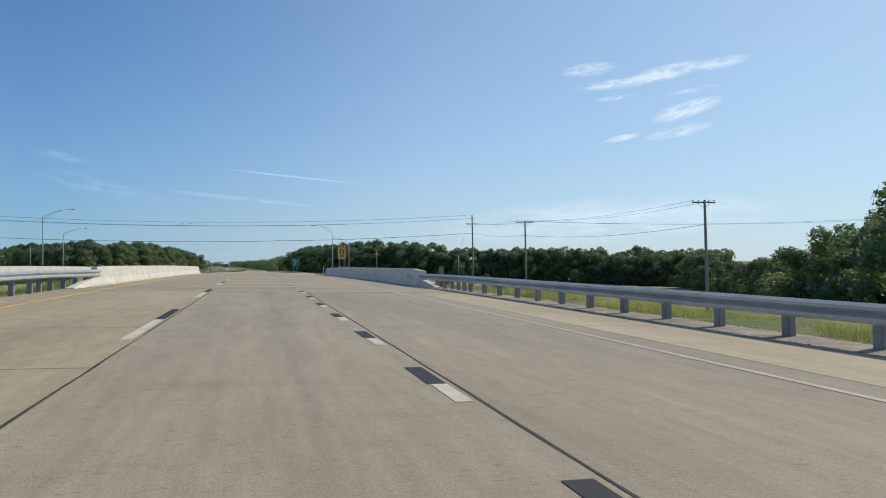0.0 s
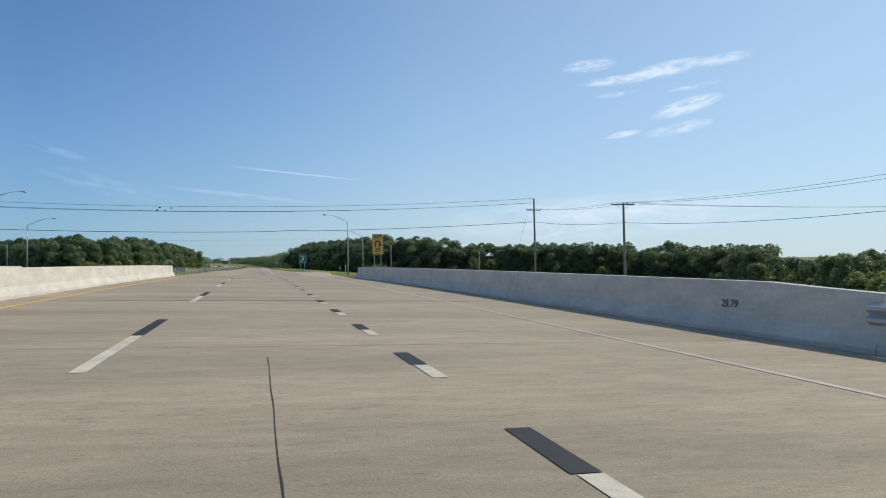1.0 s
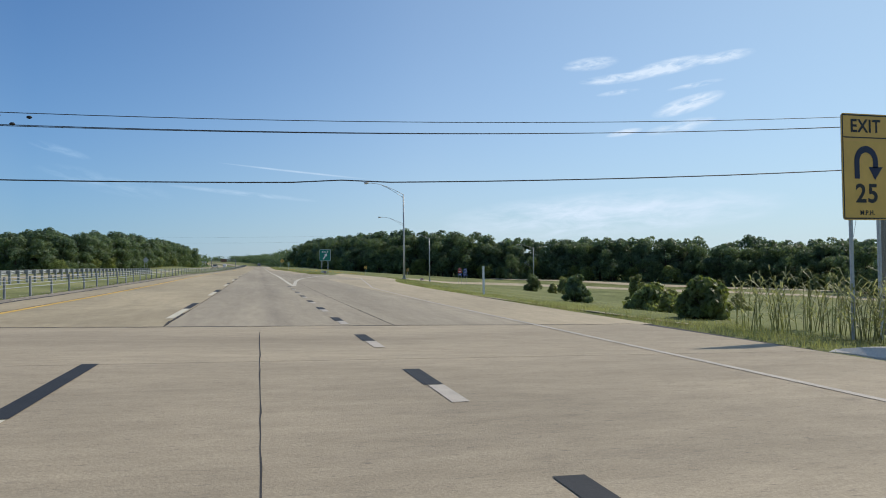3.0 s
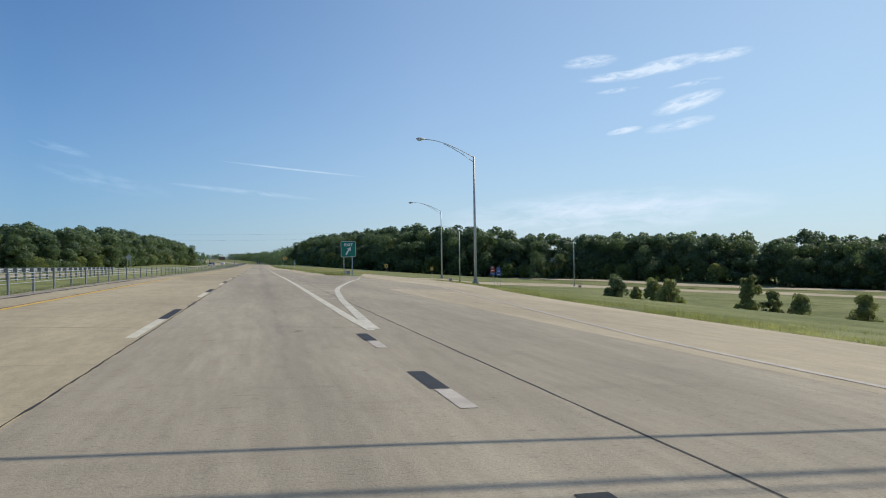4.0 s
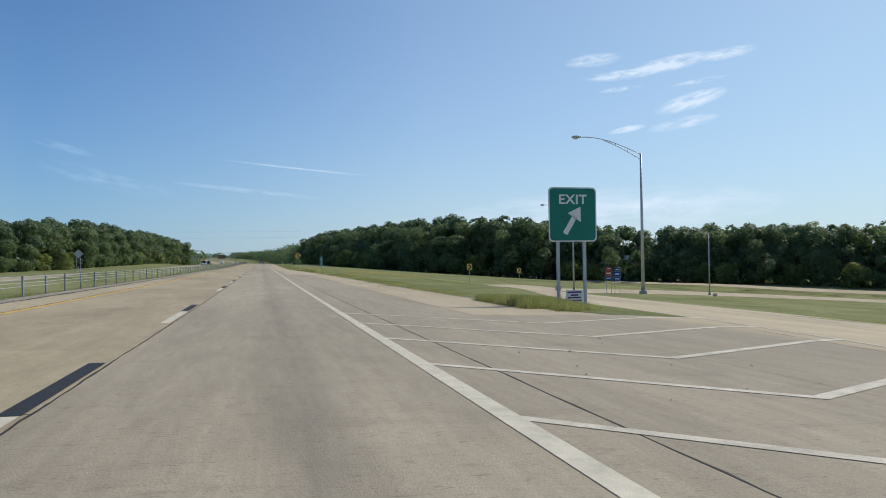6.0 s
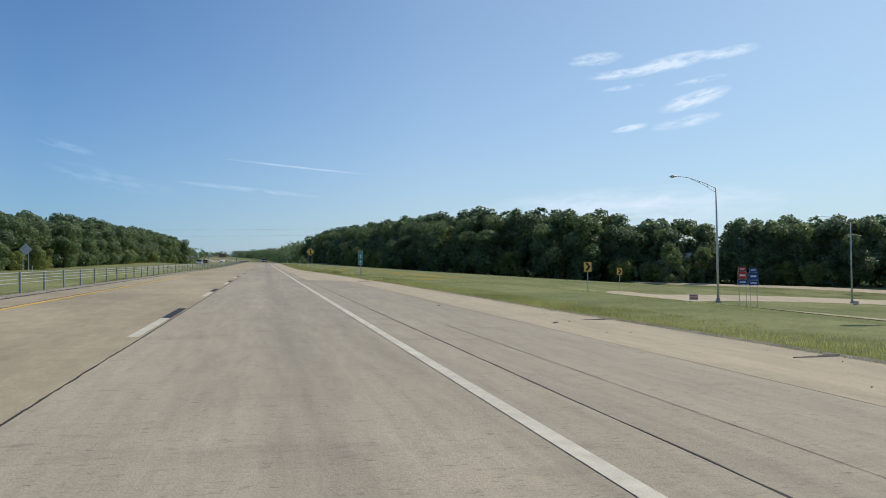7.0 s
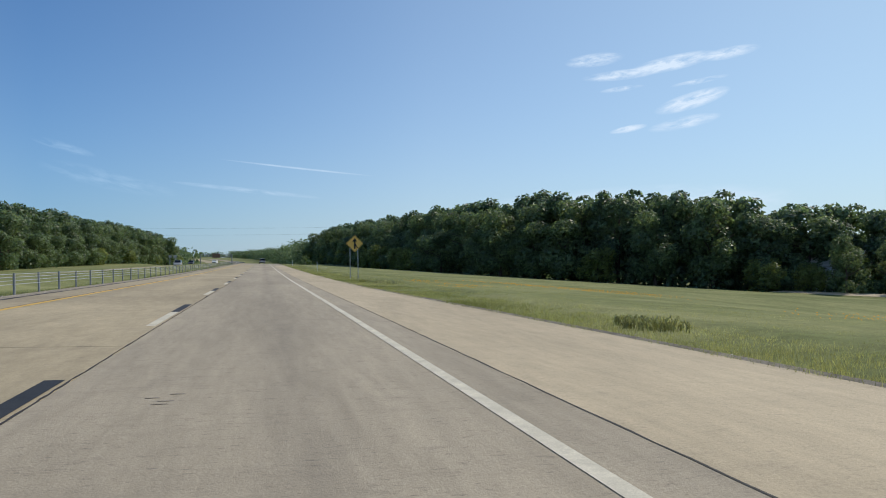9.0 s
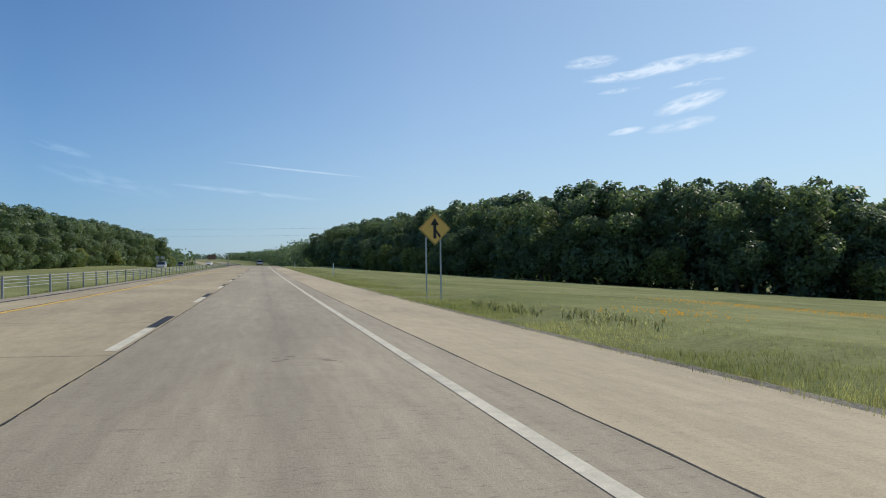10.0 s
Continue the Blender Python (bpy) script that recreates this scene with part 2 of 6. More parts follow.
def tube(bm, points, radii, sides=10, cap=True):
    """A round tube along points, with a radius at each."""
    rings = []
    pts = [Vector(p) for p in points]
    for k, p in enumerate(pts):
        d = (pts[min(k + 1, len(pts) - 1)] - pts[max(k - 1, 0)]).normalized()
        a = d.cross(Vector((0.31, 0.17, 0.93)) if abs(d.z) < 0.9 else Vector((1, 0, 0))).normalized()
        b = d.cross(a)
        r = radii[k] if isinstance(radii, (list, tuple)) else radii
        rings.append([bm.verts.new(p + (a * math.cos(s) + b * math.sin(s)) * r) for s in (2 * math.pi * j / sides for j in range(sides))])
    for p, q in zip(rings, rings[1:]):
        for j in range(sides):
            bm.faces.new((p[j], p[(j + 1) % sides], q[(j + 1) % sides], q[j]))
    if cap:
        bm.faces.new(rings[0][::-1])
        bm.faces.new(rings[-1])
    return bm


def sweep(section, stations, closed=True):
    """Carries a section (list of (x, z)) through stations (x0, y, z0)."""
    bm = bmesh.new()
    rings = [[bm.verts.new((x0 + sx, y, z0 + sz)) for sx, sz in section] for x0, y, z0 in stations]
    n = len(section)
    for p, q in zip(rings, rings[1:]):
        for j in range(n if closed else n - 1):
            bm.faces.new((p[j], p[(j + 1) % n], q[(j + 1) % n], q[j]))
    if closed:
        bm.faces.new(rings[0])
        bm.faces.new(rings[-1][::-1])
    bmesh.ops.recalc_face_normals(bm, faces=bm.faces[:])
    return bm


# ---- the lie of the land ----
KNOTS = [(-400, -4.5), (-120, -1.6), (-40, -0.6), (0, 0.0), (40, 0.6), (80, 0.96), (120, 1.04), (160, 1.23), (200, 1.22), (240, 1.31), (280, 1.45), (320, 1.52), (380, 1.85), (455, 2.45), (520, 2.7), (600, 2.5),
         (700, 1.2), (800, 1.0), (950, 3.0), (1150, 7.0), (1500, 13.5), (2200, 22.0), (4600, 36.0)]
KY, KZ = [k[0] for k in KNOTS], [k[1] for k in KNOTS]
FALL = -0.0288                                     # the carriageway's crossfall, down to the right


def road_z(y):
    """Height of the road's crown line, a smooth curve through the knots."""
    if y <= KY[0]:
        return KZ[0]
    if y >= KY[-1]:
        return KZ[-1]
    k = max(i for i in range(len(KY) - 1) if KY[i] <= y)
    y0, y1 = KY[k], KY[k + 1]
    f = (y - y0) / (y1 - y0)

    def slope(i):
        if i in (0, len(KY) - 1):
            return 0.0
        return (KZ[i + 1] - KZ[i - 1]) / (KY[i + 1] - KY[i - 1])
    h = y1 - y0
    return ((2 * f ** 3 - 3 * f ** 2 + 1) * KZ[k] + (f ** 3 - 2 * f ** 2 + f) * h * slope(k) + (-2 * f ** 3 + 3 * f ** 2) * KZ[k + 1] + (f ** 3 - f ** 2) * h * slope(k + 1))


def bend(y):
    """Sideways shift of the highway far ahead, where it swings to the left."""
    return -0.00012 * max(0.0, y - 560) ** 2 if y < 1400 else -84.7 - 0.2 * (y - 1400)


def pick(table, y):
    if y <= table[0][0]:
        return table[0][1]
    for (a, va), (b, vb) in zip(table, table[1:]):
        if y <= b:
            return va + (vb - va) * (y - a) / (b - a)
    return table[-1][1]


PAVE_R = [(-400, 7.9), (93, 7.9), (110, 8.6), (126, 9.4), (138, 10.2), (147, 11.4), (163, 14.6), (178, 16.8), (190, 18.2)]
PAVE_R2 = [(192, 9.2), (193.5, 7.7), (215, 7.25), (245, 6.9), (270, 6.0), (298, 4.95), (330, 4.95), (5000, 4.95)]


def deck(x, y):
    """Height of the paved surface."""
    return road_z(y) + FALL * min(x, 9.0) - 0.068 * max(0.0, x - 9.0)


def smooth(a, b, t):
    t = min(1.0, max(0.0, (t - a) / (b - a)))
    return t * t * (3 - 2 * t)


def opposite(y):
    """Height of the opposite carriageway over the crown line."""
    return 0.26 - 0.54 * smooth(200, 280, y) + 0.42 * smooth(480, 640, y)


def land(x, y):
    """Height of the ground sheet."""
    r = road_z(y)
    x = x - bend(y)
    low = smooth(128, 96, y)                        # the overpass with its embankment
    if x > 9:
        gentle = r + FALL * 9 - 0.068 * (min(x, 100) - 9) - 0.01 * max(0, min(x - 100, 60))
        knee = min(18.0, pick(PAVE_R, y) + 0.4) if y < 192 else 18.0
        fall = r + FALL * 9 - 0.068 * (min(x, knee) - 9) - 0.11 * max(0, min(x, 56) - knee) - 0.055 * max(0, min(x, 130) - 56)
        near = smooth(345, 300, y)                  # the low ground inside the loop
        gentle = fall * near + gentle * (1 - near)
        steep = r + FALL * 9 - 0.05 * min(x - 9, 3.0) - 0.30 * max(0.0, min(x - 12.0, 18.0)) - 0.005 * max(0, min(x - 30, 80))
        z = gentle * (1 - low) + steep * low
        rise = smooth(520, 700, y)
        z += rise * smooth(9, 40, x) * 3.0
    elif x < -8:
        d = -8 - x
        z = r + FALL * -8 - 0.55 * math.sin(math.pi * min(1.0, d / 9.0)) * (1 if d < 9 else 0)
        z += (opposite(y) - 0.23) * smooth(5, 10, d)
        z += 0.9 * math.exp(-((d - 6.5) / 2.6) ** 2) * smooth(212, 250, y) * smooth(620, 500, y)      # a low crest in the median
        swell = 0.012 * max(0, d - 24) + 1.5 * smooth(30, 60, d)
        far = smooth(500, 640, y)
        z += swell * far - (1.1 * smooth(28, 58, d) * smooth(520, 420, y)) * (1 - far)
    else:
        z = r + FALL * x
    if x < -6.9:
        z -= 0.06 * smooth(6.9, 7.9, -x)
    if 9 < x < 24 and 195 < y < 270:                # a low swell that half hides the ramp
        z += 0.20 * smooth(198, 212, y) * smooth(266, 250, y) * math.exp(-((x - 13.2 - 0.05 * max(0, y - 226)) / 2.4) ** 2)
    if x > 24 and 130 < y < 270:                    # the hollow inside the loop
        z -= 2.2 * math.exp(-((x - 76) / 16) ** 2 - ((y - 198) / 24) ** 2)
    cut = smooth(47, 51, y) * smooth(84, 80, y)     # the road below the bridge
    if cut and x < 60:
        z = z * (1 - cut) + min(z, r - 5.6) * cut
    return z


def curve_through(pts, n):
    """A smooth line through points, n steps between each two."""
    e = [pts[0]] + pts + [pts[-1]]
    out = []
    for k in range(len(pts) - 1):
        p0, p1, p2, p3 = (Vector(q) for q in e[k:k + 4])
        for j in range(n):
            f = j / n
            q = p1 + 0.5 * f * ((p2 - p0) + f * (2 * p0 - 5 * p1 + 4 * p2 - p3 + f * (3 * (p1 - p2) + p3 - p0)))
            out.append((q.x, q.y))
    return out + [pts[-1]]


def ramp_line():
    """Centre points of the loop, which leaves the exit lane and swings round to the right."""
    return curve_through([(12.4, 184), (14.6, 196), (17, 209), (20.2, 224), (24.8, 240), (30.8, 256), (38.2, 272.5), (48.3, 287), (60.5, 298), (76, 304.5),
                          (92, 306.5), (108, 304.5), (124, 298), (136, 286), (144, 272), (148, 256), (149, 240), (147, 222), (142, 205)], 4)


RAMP = ramp_line()
SIDE_ROAD = curve_through([(98, 382), (104, 368), (113, 346), (124, 332), (140, 320), (154, 309), (166, 285), (172, 262), (174, 235)], 4)


def build_ground():
    xs = sorted({*range(-60, 61, 3), -8, -7, 8, 9, 10, 11, 12, *range(-200, -60, 10), *range(64, 180, 4), *range(180, 210, 10), *range(-1200, -200, 100), *range(300, 1300, 100), -4800, -3000, -2000, 2000, 3000, 4800})
    ys = sorted({*range(-60, 420, 4), 47, 49, 51, 80, 82, 84, *range(420, 1000, 15), *range(1000, 2200, 60), *range(2200, 4900, 300), -4000, -2000, -800, -400, -200, -120})
    verts = []
    for y in ys:
        for x in xs:
            q = x + bend(y) * smooth(400, 100, abs(x))
            z = land(q, y)
            rim = pick(PAVE_R, y) if y < 190 else pick(PAVE_R2, y)
            if -9 < x < max(8.5, rim - 1.5):
                z -= 0.25
            elif 8 < x < rim + 2.0:
                z -= 0.03
            elif -31 <= x <= -17.5:
                z -= 0.05
            if 160 < y < 390 and 8 < x < 180 and min((x - a) ** 2 + (y - b) ** 2 for a, b in RAMP + SIDE_ROAD) < (34 if y > 214 else 9):
                z -= 0.40 if y > 214 else 0.15
            z += 0.05 * noise.noise((x * 0.21, y * 0.21, 0)) * (1 if x > max(12, rim + 3) or x < -9 else 0)
            if abs(x) > 300 or y > 1200 or y < -300:
                z += 6 * noise.noise((x * 0.0011, y * 0.0011, 3)) * smooth(300, 900, max(abs(x), y - 900, -y))
            verts.append((q, y, z))
    n = len(xs)
    faces = [(a, a + 1, a + n + 1, a + n) for k in range(len(ys) - 1) for a in range(k * n, k * n + n - 1)]
    me = bpy.data.meshes.new("ground")
    me.from_pydata(verts, [], faces)
    me.materials.append(M["grass_ground"])
    me.polygons.foreach_set("use_smooth", [True] * len(me.polygons))
    tagged(new("ground", me), "rolling mown grass ground with sandy and flowering patches", "ground", kind="structure")


build_ground()


def strip(bm, x0, x1, y0, y1, lift, step=4.0, follow=True):
    """A flat ribbon on the road surface between two lateral places (numbers or functions of y)."""
    n = max(1, int(math.ceil((y1 - y0) / step)))
    prev = None
    for k in range(n + 1):
        y = y0 + (y1 - y0) * k / n
        pair = []
        for e in (x0, x1):
            e = e(y) if callable(e) else e
            pair.append(bm.verts.new((e + bend(y), y, deck(e, y) + lift)))
        if prev:
            bm.faces.new((prev[0], prev[1], pair[1], pair[0]))
        prev = pair
    return bm

# ---- the highway ----
LANE_L, LANE_R, EDGE_Y = -1.82, 1.86, -5.5          # left lane line, right edge line, yellow edge line
J_L, J_R = -1.675, 2.55                              # lengthwise joints


def build_road():
    # the bed, dark in the joints
    bm = bmesh.new()
    strip(bm, -6.95, lambda y: min(9.0, pick(PAVE_R, y)), -400, 190, -0.012)
    strip(bm, 9.0, lambda y: max(9.0, pick(PAVE_R, y)), 120, 190, -0.012)
    strip(bm, -6.95, lambda y: pick(PAVE_R2, y), 190.0, 700, -0.012)
    road = mesh_object("road", bm, M["joint"])
    tagged(road, "pale jointed concrete highway with worn paint lines", "road", kind="structure")
    # far ahead the carriageway is one sheet
    bm = strip(bmesh.new(), -6.9, 4.9, 430, 4300, 0.004, 20)
    far = part("far_carriageway", bm, M["slab_grey"], road)
    return road


road = build_road()


def slab(name, x0, x1, y0, y1, material, parent, rim=0.006):
    """One concrete panel with a slight chamfer, a little proud of its joints."""
    bm = bmesh.new()
    n = max(1, round((y1 - y0) / 4.0))

    def at(e, y, lift):
        return bm.verts.new((e + bend(y), y, deck(e, y) + lift))
    rows = []
    for k in range(n + 1):
        y = y0 + (y1 - y0) * k / n
        ys = y + (rim if k == 0 else -rim if k == n else 0)
        a = x0(y) if callable(x0) else x0
        b = x1(y) if callable(x1) else x1
        rows.append((at(a, y, -0.012), at(a + rim, ys, 0.0), at(b - rim, ys, 0.0), at(b, y, -0.012)))
    for p, q in zip(rows, rows[1:]):
        for j in range(3):
            bm.faces.new((p[j], p[j + 1], q[j + 1], q[j]))
    bm.faces.new(rows[0][::-1])
    bm.faces.new(rows[-1])
    return part(name, bm, material, parent)


rng = random.Random(4)
EXPANSION = (32.6, 53.3, 100.6)
OPEN_JOINTS = (135.8, 141.6, 152.6, 166.2, 170.6, 179.5, 231.0, 235.6, 243.7, 248.2, 252.7, 275.1, 288.8, 293.4, 302.0, 311.2)


def cuts(y0, y1, step, phase=0.0):
    """Places of the crosswise joints, with the bridge's own wide ones."""
    out = [y0]
    y = math.ceil((y0 - phase) / step) * step + phase
    while y < y1 - 0.6:
        if y > y0 + 0.6:
            out.append(y)
        y += step
    out.append(y1)
    return out


def lay_slabs():
    for y0, y1, sl, sm in ((-40, 32.6, 4.57, 13.71), (32.6, 53.3, 6.9, 20.7), (53.3, 100.6, 11.8, 23.65), (100.6, 430, 4.57, 13.71)):
        ph = 1.0 if y0 > 0 else 4.2
        if y0 in (32.6, 53.3):                      # the bridge deck and its approach, cast across the full width
            for a, b in zip((c := cuts(y0, y1, sm, ph)), c[1:]):
                slab("concrete_slab", -6.9, 7.9, a + (0.05 if a == y0 else 0.004), b - 0.004, M["slab_deck"], road)
            continue
        thin = 0.045 if y0 in EXPANSION else 0.003
        gap = 0.05 if y0 in EXPANSION else 0.012
        gr = random.Random(17)
        left = cuts(y0, y1, sl, ph)
        if y0 > 0:                                  # some joints have opened, others are all but closed
            left = [q for q in left if q in (y0, y1) or min(abs(q - e) for e in OPEN_JOINTS) > 2.4]
            left = sorted(left + list(OPEN_JOINTS))
        wide = [0.011 if y0 < 0 or q in OPEN_JOINTS or gr.random() < 0.12 else 0.0 for q in left]
        for k, (a, b) in enumerate(zip(left, left[1:])):
            slab("concrete_slab", -6.9, J_L - 0.008, a + (gap if k == 0 else 0.0005 + wide[k]), b - 0.0005 - wide[k + 1], M["slab_tan"], road, 0.006 if k == 0 or wide[k] or wide[k + 1] else 0.002)
        sm = sm if y0 < 0 else 82.0                 # past the bridge the other lanes show no crosswise joints
        for a, b in zip((c := cuts(y0, y1, sm, ph)), c[1:]):
            slab("concrete_slab", J_L + 0.008, (J_R if y0 > 0 else 1.78) - 0.007, a + (thin if a == y0 else 0.0), b, M["slab_grey"], road, 0.006 if y0 < 0 else 0.001)
        c = sorted({*cuts(y0, y1, sm, ph), *(q for q in (147, 163, 178, 190, 193.5, 250) if y0 < q < y1)})
        gap = gap if y0 < 0 else 0.0015
        for a, b in zip(c, c[1:]):
            if a < 189:
                rim_x = 5.6 if y0 > 0 else 5.96
                slab("concrete_slab", (J_R if y0 > 0 else 1.78) + 0.007, rim_x, a + (0.045 if a == y0 else 0.0), b - (0.003 if y0 < 0 else 0.0), M["slab_grey"], road, 0.006 if y0 < 0 else 0.001)
                slab("concrete_slab", rim_x + (0.015 if y0 < 0 else 0.004), lambda y: min(9.0, pick(PAVE_R, y)), a + gap, b - gap, M["slab_grey" if a > 128 else "slab_warm"], road, 0.006 if y0 < 0 else 0.001)
                if pick(PAVE_R, b) > 9.3:
                    slab("concrete_slab", 9.001, lambda y: max(9.2, pick(PAVE_R, y)), a + gap, b - gap, M["slab_warm"], road, 0.006 if y0 < 0 else 0.001)
            elif a < 190.5:
                slab("concrete_slab", J_R + 0.007, 5.0, a, b, M["slab_grey"], road, 0.001)
                slab("concrete_slab", 5.015, lambda y: min(9.2, pick(PAVE_R2, y)), a + gap, b - gap, M["slab_warm"], road, 0.006 if y0 < 0 else 0.001)
            elif a < 250:
                slab("concrete_slab", J_R + 0.007, 5.0, a, b, M["slab_grey"], road, 0.001)
                slab("concrete_slab", 5.015, lambda y: pick(PAVE_R2, y), a + gap, b - gap, M["slab_warm"], road, 0.006 if y0 < 0 else 0.001)
            else:
                slab("concrete_slab", J_R + 0.007, lambda y: pick(PAVE_R2, y), a + gap, b - gap, M["slab_warm"], road, 0.006 if y0 < 0 else 0.001)


def lay_paint():
    lift = 0.005
    # yellow edge line, with short worn gaps
    bm = bmesh.new()
    y = -40.0
    while y < 900:
        n = rng.uniform(6, 16) if y < 400 else 60
        strip(bm, EDGE_Y - 0.08, EDGE_Y + 0.08, y, y + n - (0.12 if y < 400 else 0), lift)
        y += n
    part("yellow_edge_line", bm, M["yellow_paint"], road)
    # broken lane line: white dash followed by a black one
    for y in DASHES:
        bm = strip(bmesh.new(), LANE_L - 0.08, LANE_L + 0.08, y - 6.45, y - 2.95, lift, 2)
        part("white_dash", bm, M["white_paint"], road)
        bm = strip(bmesh.new(), LANE_L - 0.09, LANE_L + 0.09, y - 2.92, y, lift, 2)
        part("black_dash", bm, M["black_paint"], road)
    # dotted line of the exit lane
    y = DOT0
    while y < 129:
        part("white_dot", strip(bmesh.new(), DOT_X - 0.07, DOT_X + 0.09, y - 1.95, y - 1.08, lift, 1), M["faded_paint" if y > 53 else "white_paint"], road)
        part("black_dot", strip(bmesh.new(), DOT_X - 0.10, DOT_X + 0.09, y - 1.06, y, lift, 1), M["black_paint"], road)
        y += 4.09
    # right edge lines
    bm = strip(bmesh.new(), lambda q: pick(EXIT_EDGE, q) - 0.055, lambda q: pick(EXIT_EDGE, q) + 0.055, -40, 186, lift, 3)
    part("exit_edge_line", bm, M["faded_paint"], road)
    bm = strip(bmesh.new(), lambda q: LANE_R - 0.06 - 0.06 * smooth(129, 131, q) * smooth(200, 180, q), LANE_R + 0.08, 128.0, 900, lift, 3)
    part("edge_line", bm, M["white_paint"], road)
    # gore
    half = lambda q: 0.105 - 0.045 * smooth(158, 172, q)
    bm = strip(bmesh.new(), lambda q: pick(GORE, q) - half(q), lambda q: pick(GORE, q) + half(q), 128.2, 190, lift + 0.001, 1)
    part("gore_line", bm, M["gore_paint"], road)
    for k in range(18):
        y = 139.0 + 3.05 * k                       # where the stripe leaves the left line
        x0, x1 = LANE_R + 0.08, pick(GORE, y - 0.5) - 0.07
        span = x1 - x0
        if y > 191:
            break
        xm, ym = x0 + 0.41 * span, y - 0.37 * span
        for a, b, ya, yb in ((x0, xm, y, ym), (xm, x1, ym, ym + 0.27 * span)):
            w = 0.095
            bm = bmesh.new()
            n = max(1, round((b - a) / 0.5))
            row = []
            for j in range(n + 1):
                x, q = a + (b - a) * j / n, ya + (yb - ya) * j / n
                row.append([bm.verts.new((x, e, deck(x, e) + lift)) for e in (q - w, q + w)])
            for p, q in zip(row, row[1:]):
                bm.faces.new((p[0], q[0], q[1], p[1]))
            part("gore_stripe", bm, M["gore_paint"], road)


M["gore_paint"] = surface("rubbed_gore_paint", (0.60, 0.555, 0.45), 0.75, 0, 0.2, 40, 2.5, 0.1)
M["faded_paint"] = surface("faded_white_paint", (0.50, 0.45, 0.38), 0.8, 0, 0.12, 60, 2.5, 0.1)
DASHES = [22.46 + 12.195 * k for k in range(-4, 7)] + [133.58 + 12.195 * k for k in range(-2, 6)] + [223.55 + 12.195 * k for k in range(-1, 35)]
DOT0, DOT_X = 17.0 - 4.09 * 10, 1.62
EXIT_EDGE = [(-60, 5.35), (85, 5.3), (110, 5.6), (126, 6.1), (131, 6.7), (150, 8.9), (162, 10.5), (184, 14.4), (190, 15.4)]
GORE = [(127, 1.93), (129, 1.98), (138, 2.5), (142, 2.84), (145.2, 3.12), (149.4, 3.68), (156.9, 4.98), (163, 6.1), (167, 6.95), (169, 7.32), (174, 8.0), (178, 8.65), (184, 10.0), (191, 11.45), (196, 12.5)]
lay_slabs()
lay_paint()


# ---- the exit ramp, a loop to the right ----
def ramp_surface(x, y):
    return land(x, y) - 0.015 + 0.045 * smooth(188, 197, y)


def ribbon(bm, pts, left, right, lift, bank=0.06, verge=False):
    """A strip along the ramp, banked towards the inside of the loop."""
    prev = None
    for k, p in enumerate(pts):
        a, b = Vector(pts[max(0, k - 1)]), Vector(pts[min(len(pts) - 1, k + 1)])
        d = (b - a).normalized()
        side = Vector((d.y, -d.x))
        tilt = bank * smooth(262, 292, p[1])
        row = []
        for s, drop in ((left, 0), ((left + right) / 2, 0), (right, 0)) if not verge else ((left, -0.02), (right, -9)):
            q = Vector(p) + side * s
            z = ramp_surface(*q) + tilt * (4.6 - s) + lift if drop > -9 else land(*q) - 0.22
            row.append(bm.verts.new((*q, z + (drop if drop > -9 else 0))))
        if prev:
            for i in range(len(row) - 1):
                bm.faces.new((prev[i], prev[i + 1], row[i + 1], row[i]))
        prev = row
    return bm


exit_ramp = mesh_object("exit_ramp", ribbon(bmesh.new(), RAMP, -3.4, 4.6, 0.0), M["slab_warm"])
tagged(exit_ramp, "pale concrete loop ramp curving through the grass", "ramp", kind="structure")
part("edge_line", ribbon(bmesh.new(), RAMP[6:], -2.45, -2.33, 0.012), M["faded_paint"], exit_ramp)
part("grass_bank", ribbon(bmesh.new(), RAMP[4:], -3.4, -9.0, 0.0, 0.06, True), M["grass_ground"], exit_ramp)
part("grass_bank", ribbon(bmesh.new(), RAMP[4:], 4.6, 7.6, 0.0, 0.06, True), M["grass_ground"], exit_ramp)
# the grassy nose between the shoulder and the ramp
bm, prev = bmesh.new(), None
for k in range(17):
    y = 189.8 if k == 0 else 189.6 + 1.5 * k
    a, b = pick(PAVE_R2, max(y, 193.5)) + 0.05, pick([(191, 10.9), (196, 11.4), (209, 13.8), (224, 17.0)], y)
    if k < 2:
        a = (8.8, 8.3)[k]
    row = [bm.verts.new((x, y, max(land(x, y), deck(x, y)) + lift)) for x, lift in ((a, 0.004), (a * 0.7 + b * 0.3, 0.05 if k else 0.006), (a * 0.3 + b * 0.7, 0.05 if k else 0.006), (b, 0.02 if k else 0.006))]
    if prev:
        for p, q, u, v in zip(prev, prev[1:], row, row[1:]):
            bm.faces.new((p, q, v, u))
    prev = row
part("grass_bank", bm, M["grass_ground"], exit_ramp)
side_road = mesh_object("side_road", ribbon(bmesh.new(), SIDE_ROAD, -3.0, 3.0, 0.12, 0.04), M["slab_warm"])
tagged(side_road, "narrow pale concrete road before the wood", "road", kind="structure")
for a, b in ((-3.0, -6.5), (3.0, 6.0)):
    part("grass_bank", ribbon(bmesh.new(), SIDE_ROAD, a, b, 0.12, 0.04, True), M["grass_ground"], side_road)
part("edge_line", ribbon(bmesh.new(), RAMP, 2.6, 2.72, 0.012), M["faded_paint"], exit_ramp)


